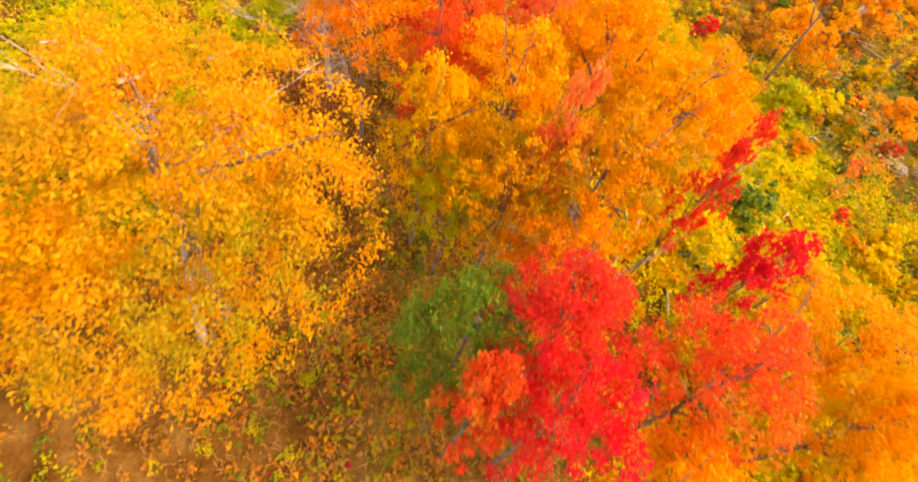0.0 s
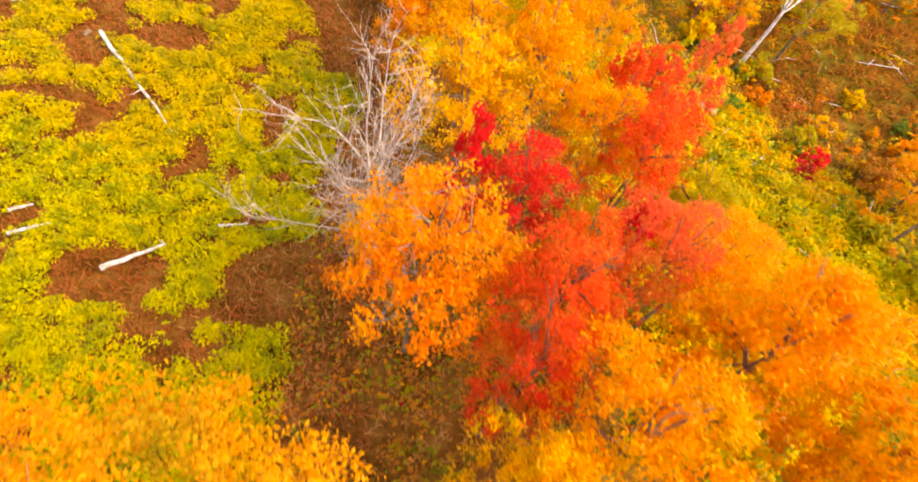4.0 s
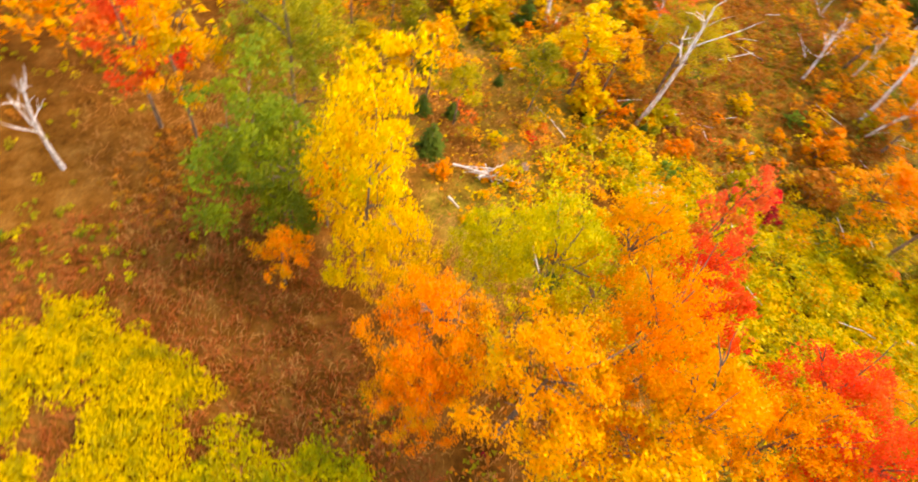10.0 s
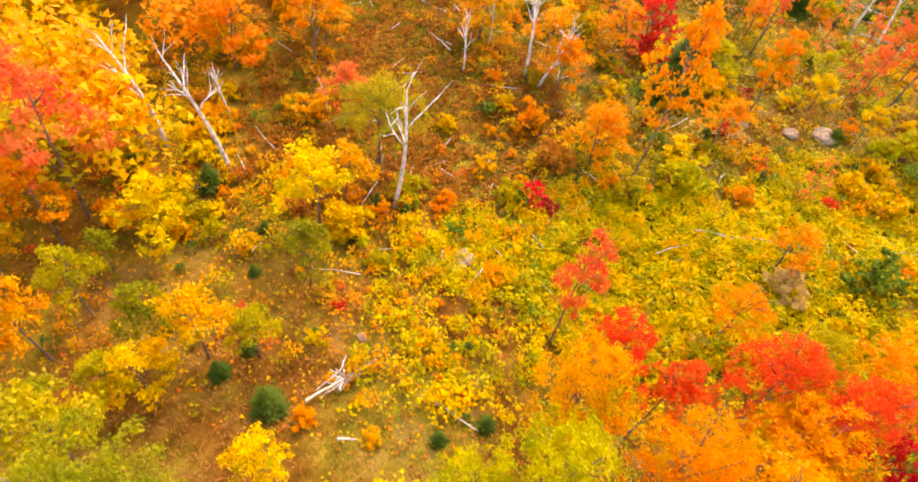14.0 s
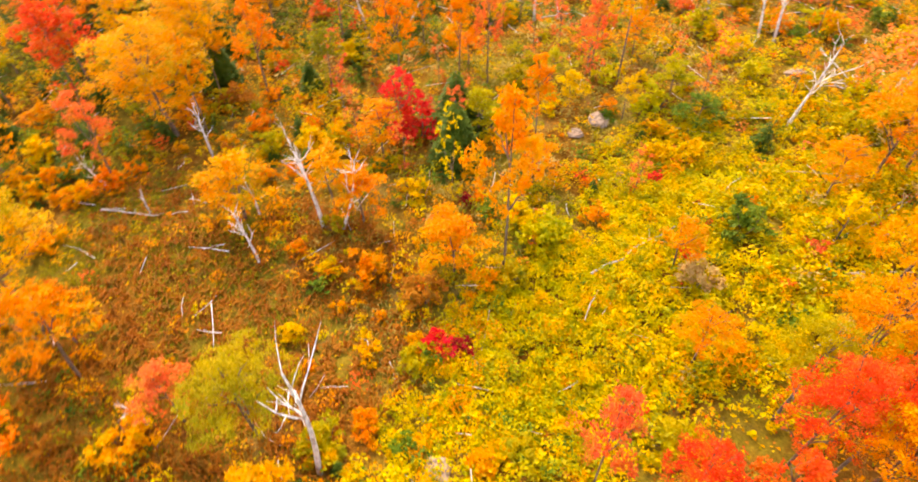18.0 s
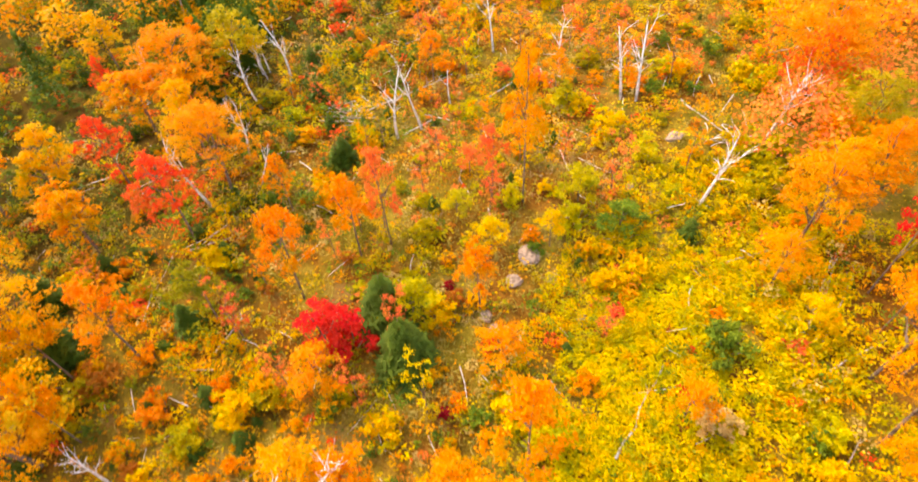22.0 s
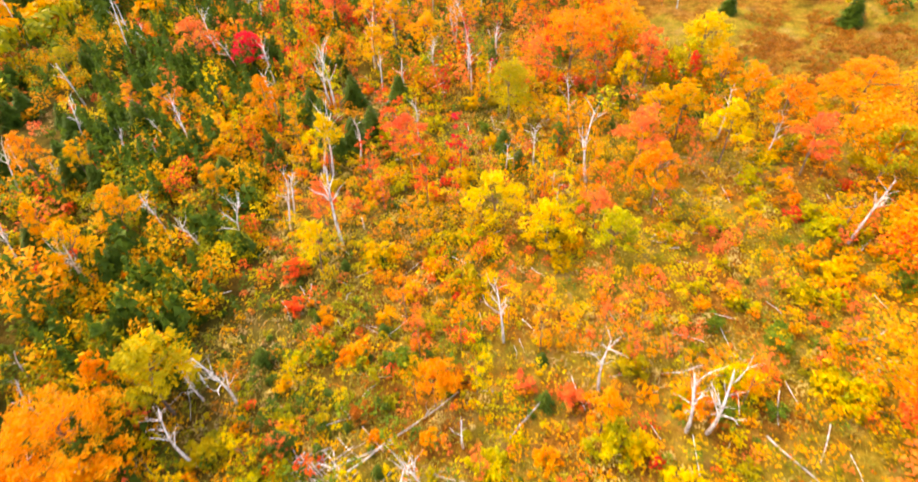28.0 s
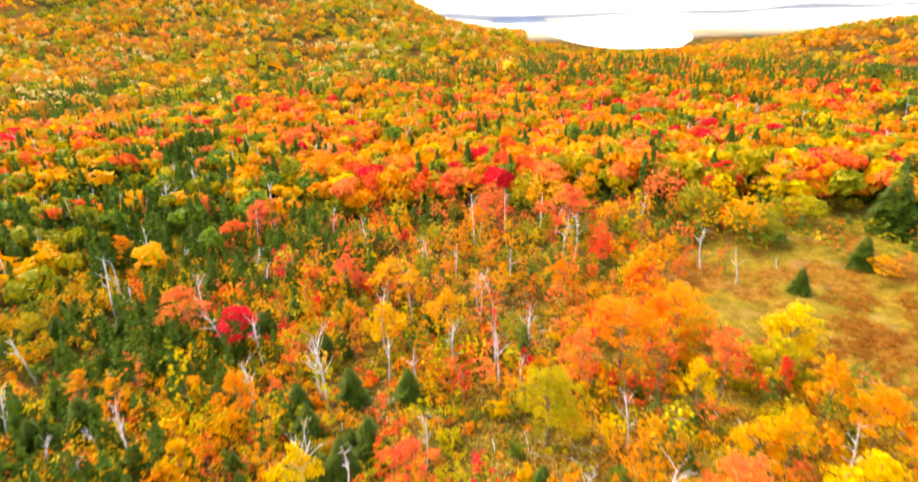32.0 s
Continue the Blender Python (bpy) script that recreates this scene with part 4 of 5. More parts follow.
snag(75.1, -43.9, 3.0, -0.2, -0.2)
snag(117.4, -53.5, 7.1, -0.5, -0.8)
snag(120.9, -37.5, 5.5, 0.4, 0.6)
snag(98.4, -32.6, 5.1, 0.1, 0.1)
snag(64.7, -41.3, 5.3, 0.2, 0.1)
snag(-12.3, 41.4, 3.5, 0.7, 0.2)
snag(-8.9, 44.0, 4.5, 0.3, 0.1)
snag(25.6, -4.0, 6.1, 0.3, -0.0)
snag(16.7, -2.5, 5.9, -0.8, 0.3)
snag(65.1, -27.2, 6.3, -0.3, -0.2)
snag(59.6, -17.1, 6.0, -1.3, -1.1)
snag(58.3, -10.0, 4.7, -0.6, -0.7)
snag(56.8, -44.5, 4.9, 1.2, 0.5)
snag(53.5, -58.3, 5.3, -0.4, -0.1)

# ---- young spruces ----
spruce(16.4, 50.0, 0.51)
spruce(15.9, 45.6, 0.81)
spruce(11.3, 41.7, 0.34)
spruce(8.2, 43.9, 0.62)
spruce(13.8, 42.1, 0.39)
spruce(14.6, 37.7, 0.48)
spruce(16.8, 37.2, 0.54)
spruce(16.8, 35.7, 0.41)
spruce(6.1, 41.1, 0.54)
spruce(7.4, 40.4, 0.46)
spruce(5.2, 38.8, 0.85)
spruce(8.6, 38.0, 0.34)
spruce(9.2, 31.5, 0.42)
spruce(5.0, 32.1, 0.42)
spruce(5.9, 30.4, 0.48)
spruce(15.4, 30.1, 0.37)
spruce(29.6, 21.2, 1.71)
spruce(25.3, 19.5, 0.49)
spruce(31.8, 19.7, 1.72)
spruce(46.7, 30.3, 1.51)
spruce(37.6, 28.1, 0.77)
spruce(48.7, 44.3, 1.18)
spruce(18.7, 6.9, 0.86)
spruce(51.1, 28.6, 1.43)
spruce(23.7, 11.4, 0.38)
spruce(22.2, 16.8, 0.50)
spruce(33.7, 11.6, 0.53)
spruce(46.4, 20.2, 0.58)
spruce(34.4, 29.0, 0.74)
spruce(36.1, 30.6, 0.56)
spruce(39.9, 30.1, 0.55)
spruce(47.7, 11.5, 0.52)
spruce(57.5, 4.3, 1.02)
spruce(47.1, 16.4, 0.61)
spruce(34.7, -2.5, 0.69)
spruce(41.4, -6.9, 0.62)
spruce(42.7, -6.9, 0.52)
spruce(38.0, 4.3, 0.52)
spruce(42.6, 6.9, 0.72)
spruce(42.0, 4.9, 0.49)
spruce(29.4, 2.2, 0.47)
spruce(49.0, -9.2, 0.61)
spruce(46.2, -3.6, 0.55)
spruce(46.3, -1.4, 0.53)
spruce(35.7, -5.2, 0.52)
spruce(43.1, -22.6, 1.02)
spruce(45.3, -25.0, 1.06)
spruce(51.7, -7.8, 0.53)
spruce(51.4, -14.8, 0.63)
spruce(59.6, -0.0, 1.03)
spruce(62.7, 3.5, 1.20)
spruce(52.7, 1.0, 0.77)
spruce(37.9, -16.1, 0.54)
spruce(29.1, -57.6, 1.25)
spruce(18.8, -75.5, 3.08)
spruce(16.6, -84.0, 3.13)
spruce(14.3, -82.2, 3.41)
spruce(14.9, -70.3, 2.67)
spruce(20.1, -89.4, 2.52)
spruce(23.0, -65.0, 1.48)
spruce(33.7, -87.8, 1.99)
spruce(16.6, -57.5, 1.44)
spruce(101.8, -104.8, 2.63)
spruce(65.8, -25.1, 1.30)
spruce(44.9, -23.8, 0.85)
spruce(40.4, -26.4, 1.07)
spruce(79.9, -16.4, 1.78)
spruce(77.2, -8.3, 1.30)
spruce(71.8, -15.0, 1.39)
spruce(75.7, -32.0, 1.54)
spruce(58.2, -29.7, 1.31)
spruce(-11.9, 41.2, 0.72)

# ---- bushes ----
bush(19.3, 29.1, 0.90, CRIMSON)
bush(18.5, 28.1, 0.75, MAROON)
bush(10.1, 37.4, 0.37, CRIMSON)
bush(9.3, 41.5, 0.27, SCARLET)
bush(16.2, 16.2, 0.38, SCARLET)
bush(17.8, 13.2, 0.30, MAROON)
bush(7.0, 31.3, 0.27, SCARLET)
bush(4.9, 37.4, 0.53, ORANGE)
bush(18.1, 35.7, 1.14, OLIVE)
bush(4.6, 34.7, 0.46, GOLD)
bush(12.7, 42.6, 0.65, GOLD)
bush(8.5, 37.9, 0.52, YELLOW)
bush(8.7, 32.5, 0.52, YELLOW)
bush(13.0, 36.2, 0.73, OLIVE)
bush(25.8, 18.3, 0.63, CRIMSON)
bush(20.5, 13.6, 0.53, CRIMSON)
bush(14.8, 13.2, 1.35, GREEN)
bush(14.3, 17.3, 1.07, TAN)
bush(21.4, 21.3, 1.43, LIME)
bush(22.1, 31.7, 0.44, YELLOW)
bush(16.0, 13.5, 0.61, LIME)
bush(26.3, 22.7, 0.42, MAROON)
bush(40.7, 23.8, 0.38, CRIMSON)
bush(29.8, 16.4, 0.45, MAROON)
bush(27.9, -1.3, 0.53, CRIMSON)
bush(16.3, 13.9, 0.34, SCARLET)
bush(15.7, 16.5, 0.44, SCARLET)
bush(15.8, 11.6, 0.55, ORANGE)
bush(42.8, -8.3, 0.42, CRIMSON)
bush(50.4, 25.1, 0.49, CRIMSON)
bush(45.4, 26.2, 0.70, SCARLET)
bush(48.2, 25.2, 1.09, ORANGE)
bush(55.9, 19.0, 0.77, SCARLET)
bush(34.7, 26.9, 0.92, OLIVE)
bush(29.6, 8.9, 0.95, LIME)
bush(30.2, -1.1, 1.52, LIME)
bush(23.1, 1.9, 1.17, LIME)
bush(33.5, 1.0, 0.87, AMBER)
bush(32.9, 21.8, 1.80, CRIMSON)
bush(55.0, -6.0, 1.11, SCARLET)
bush(15.9, -0.6, 1.13, LIME)
bush(21.5, -23.6, 0.75, CRIMSON)
bush(17.8, -28.3, 0.78, SCARLET)
bush(43.1, -4.3, 0.39, SCARLET)
bush(64.0, -11.0, 0.70, SCARLET)
bush(53.2, -3.4, 0.83, SCARLET)
bush(54.1, -16.8, 0.66, MAROON)
bush(47.3, -7.9, 0.47, ORANGE)
bush(51.0, 5.6, 0.52, ORANGE)
bush(48.6, -19.2, 0.60, SCARLET)
bush(19.5, -22.0, 1.28, LIME)
bush(50.0, 2.3, 0.74, GOLD)

# ---- fallen trunks ----
log(37.8, 40.6, 35.5, 38.2)
log(11.1, 12.7, 11.2, 4.7)
log(11.7, 10.5, 11.3, 5.5)
log(46.5, 7.7, 43.8, 6.8)
log(44.7, 5.9, 42.1, 3.3)
log(39.5, 6.3, 38.2, 3.9)
log(44.9, 21.4, 43.5, 20.2)
log(39.1, 26.2, 39.4, 23.7)
log(10.4, 12.5, 8.4, 9.8)
log(22.7, -4.7, 18.8, -2.3)
log(47.2, 7.6, 42.5, 5.8)
log(43.6, 5.6, 39.7, -1.1)
log(46.1, 21.7, 44.3, 19.5)
log(18.6, -12.6, 15.9, -14.5)
log(35.9, 0.4, 34.8, -2.8)
log(-15.5, 29.5, -11.4, 24.8, THICK)
log(-11.1, 17.7, -9.6, 19.0, THICK)
log(-8.1, 20.0, -7.2, 20.2)
log(-14.6, 19.5, -14.0, 19.9)
log(-14.2, 18.6, -13.2, 19.2)
log(-20.0, 31.1, -18.1, 32.5)
log(5.6, 37.5, 7.9, 35.2)
log(6.6, 32.8, 5.6, 30.9)
log(4.4, 35.9, 4.5, 35.2)
log(11.0, 11.7, 10.1, 6.1)
log(9.6, 19.5, 8.6, 15.4)
log(17.9, 20.8, 17.4, 15.4)
# thin leaning dead stem, built as a low log
log(16.3, 8.0, 13.6, 5.6, 0.05)

# ---- boulders ----
rock(26.6, 12.0, 0.80)
rock(26.6, 14.1, 0.52)
rock(26.2, 17.4, 0.41)
rock(27.0, 16.9, 0.42)
rock(22.1, 14.6, 0.41)
rock(24.7, 12.9, 0.43)
rock(23.1, 4.5, 0.30)
rock(21.9, -0.9, 0.60)
rock(14.3, 32.4, 0.76)
rock(16.8, 31.3, 0.40)
rock(8.9, 36.1, 0.24)
rock(-16.4, 29.9, 0.19)
rock(-16.7, 36.0, 0.33)

# ---- brush piles ----
brush(45.1, 6.2, 2.05)
brush(18.6, -2.5, 1.38)
brush(6.8, 36.4, 0.87)
brush(45.6, 5.7, 1.49)
brush(91.8, -29.1, 2.64)


# ---- woods round the clearing ----
MIX = [(GOLD, 1.3), (AMBER, 1.8), (YELLOW, 1), (ORANGE, 2.4), (SALMON, 2.4), (SCARLET, 2.2), (CRIMSON, 1.2), (OLIVE, 1.6), (MOSSY, 3), (LIME, 0.6), (GREEN, 2.4), (NEEDLE, 7)]


def wood(count, x0, x1, y0, y1, mats, seed, mid=(3.2, 5.2), apart=2.6, size="mid", wide=(0.36, 0.5)):
    """Trees of their own over a stretch of the plan."""
    r = random.Random(seed)
    put = []
    for _ in range(count * 20):
        x, y = r.uniform(x0, x1), r.uniform(y0, y1)
        if len(put) < count and all((x - a) ** 2 + (y - b) ** 2 > apart * apart for a, b in put):
            put.append((x, y))
            m = r.uniform(*mid)
            tree(x, y, m, m * r.uniform(*wide), r.choices([a for a, _ in mats], [b for _, b in mats])[0], size, name="sapling" if size == "slim" else "tree")


LEAFY = MIX[:-2]
GOLDEN = [(GOLD, 4), (AMBER, 4), (ORANGE, 2), (YELLOW, 1), (SCARLET, 0.6), (OLIVE, 1)]
wood(22, 40, 66, 14, 46, [(GOLD, 4), (AMBER, 3), (ORANGE, 2), (SCARLET, 1), (OLIVE, 1), (MOSSY, 2)], 2, apart=3.4)
wood(8, 40, 66, -62, -20, LEAFY, 7, (2.6, 4.2))
FEATHERY = [(ORANGE, 3), (SALMON, 3.5), (AMBER, 1.5), (GOLD, 1), (YELLOW, 1.5)]
wood(64, 18, 54, -32, 26, FEATHERY, 10, (1.7, 3.0), 2.0, "slim", (0.28, 0.42))
wood(120, 36, 82, -72, -16, FEATHERY + [(SCARLET, 1.5), (CRIMSON, 1), (LIME, 1.5), (MOSSY, 1)], 11, (2.0, 3.6), 2.0, "slim", (0.26, 0.4))
wood(9, 3, 13, 38, 52, [(OLIVE, 3), (MOSSY, 2), (GOLD, 2), (YELLOW, 2), (AMBER, 1)], 12, (2.0, 3.6), 2.0)


def scatter(name, label, count, where, mats, size, leaf, per, seed, category="forest", slim=(0.32, 0.5), up=0.5, mass=0.0):
    """Many plants as one joined mesh a colour: each a loose heap of leaves with gaps. where(r) gives a place; leaf is in metres."""
    r = np.random.default_rng(seed)
    total = sum(w for _, w in mats)
    for i, (mat, w) in enumerate(mats):
        k = max(1, int(count * w / total))
        spots = []
        while len(spots) < k:
            x, y = where(r)
            if not mass or noise.noise(Vector((x * mass, y * mass, 31 + i * 7.3))) > r.uniform(-0.15, 0.3):
                spots.append((x, y))
        spots = np.array(spots)
        h = r.uniform(size[0], size[1], k)
        z = ground_z(spots[:, 0], spots[:, 1])
        d = r.normal(size=(k, per, 3))
        d /= np.linalg.norm(d, axis=2, keepdims=True)
        d[:, :, 2] = np.abs(d[:, :, 2]) * 0.9 + 0.1
        d *= (r.uniform(0.25, 1, (k, per, 1)) ** 0.5)
        if mat is NEEDLE:
            tall = d[:, :, 2:3] * 1.5
            d = np.concatenate([d[:, :, :2] * np.clip(1.05 - tall / 1.45, 0.06, 1), tall], 2)
        c = np.stack([spots[:, 0], spots[:, 1], z + h * (0.35 if mat is not NEEDLE else 0.02)], -1)
        rad = h * r.uniform(*slim, k)
        pts = c[:, None, :] + d * np.stack([rad, rad, h * 0.62], -1)[:, None, :]
        v = chips_at(pts.reshape(-1, 3), np.repeat(leaf * (0.7 + 0.3 * h / size[1]), per)[:, None], up, r)
        tagged(new(name, mesh_of(name, v, threes(k * per), [mat])), label.format(WHAT.get(mat, "dark green")), category, kind="stuff")


def inside(x, y, cx, cy, rx, ry):
    return ((x - cx) / rx) ** 2 + ((y - cy) / ry) ** 2 < 1


def far_spot(lo, hi, spread):
    def spot(r):
        while True:
            u, a = math.sqrt(r.uniform(lo * lo, hi * hi)), r.uniform(-spread, spread)
            x, y = FAR[0] + u * (math.cos(a) * AHEAD[0] + math.sin(a) * ASIDE[0]), FAR[1] + u * (math.cos(a) * AHEAD[1] + math.sin(a) * ASIDE[1])
            if u < 150 or ground_z(x, y) > LAKE_Z + 3:
                return x, y
    return spot


def shrub_spot(r, low=-66, high=27):
    """Low growth of the clearing, thinner where the ground shows."""
    while True:
        x, y = r.uniform(6, 80), r.uniform(low, high)
        if inside(x, y, 24, -57, 15, 13) or inside(x, y, 16.2, 18, 5, 9.5) or x < 9 - 0.10 * y:
            continue
        if noise.noise(Vector((x * 0.13, y * 0.13, 2))) + 0.5 * noise.noise(Vector((x * 0.4, y * 0.4, 5))) > r.uniform(-0.75, 0.35):
            return x, y


UNDER = [(GOLD, 2), (YELLOW, 4.2), (AMBER, 1.2), (ORANGE, 1.2), (OLIVE, 3), (LIME, 3.8), (SCARLET, 0.5), (SALMON, 0.9), (RUSSET, 1), (MOSSY, 1.8), (GREEN, 1.8), (NEEDLE, 0.8), (TAN, 1.6)]
scatter("low_shrubs", "{} knee-high shrubs and seedlings of the clearing", 6300, shrub_spot, UNDER, (0.3, 1.3), 0.105, 36, 111, "shrub", (0.45, 0.75), mass=0.16)


def upper_spot(r):
    """The russet slope, but for its mossy open ground."""
    while True:
        x, y = shrub_spot(r, 25, 54)
        if not inside(x, y, 30, 39, 9, 5) or r.random() < 0.18:
            return x, y


UPPER = [(GOLD, 4), (AMBER, 3), (YELLOW, 3.5), (ORANGE, 2), (RUSSET, 2.5), (OLIVE, 1.5), (GREEN, 1), (NEEDLE, 0.8), (SCARLET, 0.4)]
scatter("dry_shrubs", "{} low shrubs on the russet slope", 2300, upper_spot, UPPER, (0.3, 1.2), 0.09, 42, 115, "shrub", (0.45, 0.7), mass=0.16)


def edge_spot(r):
    """The sunny strip east of the trees by the track."""
    while True:
        x, y = r.uniform(6, 17), r.uniform(2, 36)
        if noise.noise(Vector((x * 0.3, y * 0.3, 27))) > r.uniform(-0.6, 0.2):
            return x, y


def belt(x0, x1, y0, y1):
    return lambda r: (r.uniform(x0, x1), r.uniform(y0, y1))


scatter("northern_trees", "{} trees closing the clearing to the north", 48, belt(-14, 34, 48, 66), GOLDEN, (5, 8), 0.24, 420, 121, up=0.4)
scatter("corner_trees", "{} trees behind the golden edge of the clearing", 40, belt(38, 80, 46, 70), GOLDEN + [(MOSSY, 3), (NEEDLE, 4)], (5, 8), 0.24, 420, 122, up=0.4)
scatter("eastern_trees", "{} trees on the shaded side of the clearing", 50, belt(64, 100, 3, 42), GOLDEN + [(MOSSY, 3), (NEEDLE, 6)], (5, 8), 0.24, 420, 123, up=0.4)
scatter("western_trees", "{} trees along the mown track", 44, lambda r: belt(4, 17, -42, 1)(r), [(ORANGE, 4), (AMBER, 3), (SALMON, 2), (SCARLET, 1), (GOLD, 1.5), (OLIVE, 1)], (5, 7.5), 0.16, 720, 124, up=0.4)
scatter("southern_trees", "{} trees at the edge of the plateau", 70, belt(34, 95, -110, -66), LEAFY, (4.5, 7.5), 0.28, 300, 125, up=0.4)
scatter("plateau_understory", "{} undergrowth and young spruces of the plateau", 3400, far_spot(66, 190, 0.95), [(NEEDLE, 6), (GREEN, 3), (MOSSY, 4), (OLIVE, 1.5), (RUSSET, 1.2)], (1.2, 3.4), 0.36, 22, 126, "undergrowth", (0.5, 0.8), 0.3)


scatter("bright_shrubs", "{} waist-high shrubs crowding the lower clearing", 1100, lambda r: shrub_spot(r, -54, -6), [(AMBER, 2), (ORANGE, 3), (SALMON, 2.5), (GOLD, 3), (YELLOW, 4), (LIME, 1.5), (SCARLET, 1)], (0.8, 2.1), 0.105, 66, 128, "shrub", (0.35, 0.55), mass=0.12)
scatter("edge_shrubs", "{} low shrubs along the edge of the broad trees", 800, edge_spot, [(LIME, 5), (YELLOW, 5), (OLIVE, 2), (GOLD, 1)], (0.4, 1.2), 0.11, 34, 129, "shrub", (0.5, 0.75))


scatter("meadow_herbs", "{} low herbs and sprouts in the upper meadow", 1500, lambda r: belt(-26, -3, 37, 60)(r), [(OLIVE, 1.5), (RUSSET, 6), (MOSSY, 3), (LIME, 0.8)], (0.15, 0.4), 0.07, 22, 130, "herb", (0.5, 0.8), mass=0.18)


scatter("track_herbs", "{} low herbs beside the mown track", 900, lambda r: belt(-14, 3, -5, 13)(r), [(MOSSY, 4), (RUSSET, 5), (OLIVE, 1.5), (GREEN, 1)], (0.15, 0.5), 0.07, 26, 131, "herb", (0.6, 0.9), mass=0.3)


def ring_spot(r):
    while True:
        u, a = math.sqrt(r.uniform(58 ** 2, 150 ** 2)), r.uniform(0, 2 * math.pi)
        x, y = 20 + u * math.cos(a), u * math.sin(a)
        if (y > 50 or x < -34 or (x > 92 and y > -20) or (x < -2 and y < -8)) and ground_z(x, y) > -12:
            return x, y


scatter("outer_woods", "{} crowns of the woods round the clearing", 1300, ring_spot, [(GOLD, 4), (AMBER, 4), (ORANGE, 2.5), (SCARLET, 1), (OLIVE, 2), (NEEDLE, 2.5)], (4, 8), 0.5, 40, 116, up=0.2)


def under_spot(r):
    while True:
        x, y = r.uniform(40, 98), r.uniform(-6, 46)
        if noise.noise(Vector((x * 0.1, y * 0.1, 19))) > r.uniform(-0.5, 0.2):
            return x, y


# spruces and shrubs; their dark colours also carry deep shade under the trees
scatter("dark_understory", "{} undergrowth in the shade of golden trees", 1500, under_spot, [(NEEDLE, 5), (GREEN, 2), (MOSSY, 3), (SCARLET, 0.8), (ORANGE, 0.8)], (0.5, 1.9), 0.15, 44, 117, "undergrowth", (0.4, 0.6))


def yellow_spot(r):
    while True:
        x, y = r.uniform(7, 26), r.uniform(-2, 34)
        if (inside(x, y, 17, 14, 8, 15) or inside(x, y, 15.5, 27, 5.5, 7)) and noise.noise(Vector((x * 0.25, y * 0.25, 14))) > r.uniform(-0.7, 0.1):
            return x, y


scatter("yellow_shrubs", "{} leafy low shrubs over a sunny opening", 2900, yellow_spot, [(YELLOW, 6.5), (LIME, 6), (GOLD, 1.5), (OLIVE, 1.5), (GREEN, 0.6)], (0.25, 0.85), 0.075, 44, 114, "shrub", (0.5, 0.75))


def conifer_spot(r):
    while True:
        x, y = r.uniform(50, 125), r.uniform(-60, 16)
        if noise.noise(Vector((x * 0.06, y * 0.06, 9))) > r.uniform(-0.5, 0.4) and 64 - 0.30 * (y + 20) < x and y < 40 - 0.5 * x:
            return x, y




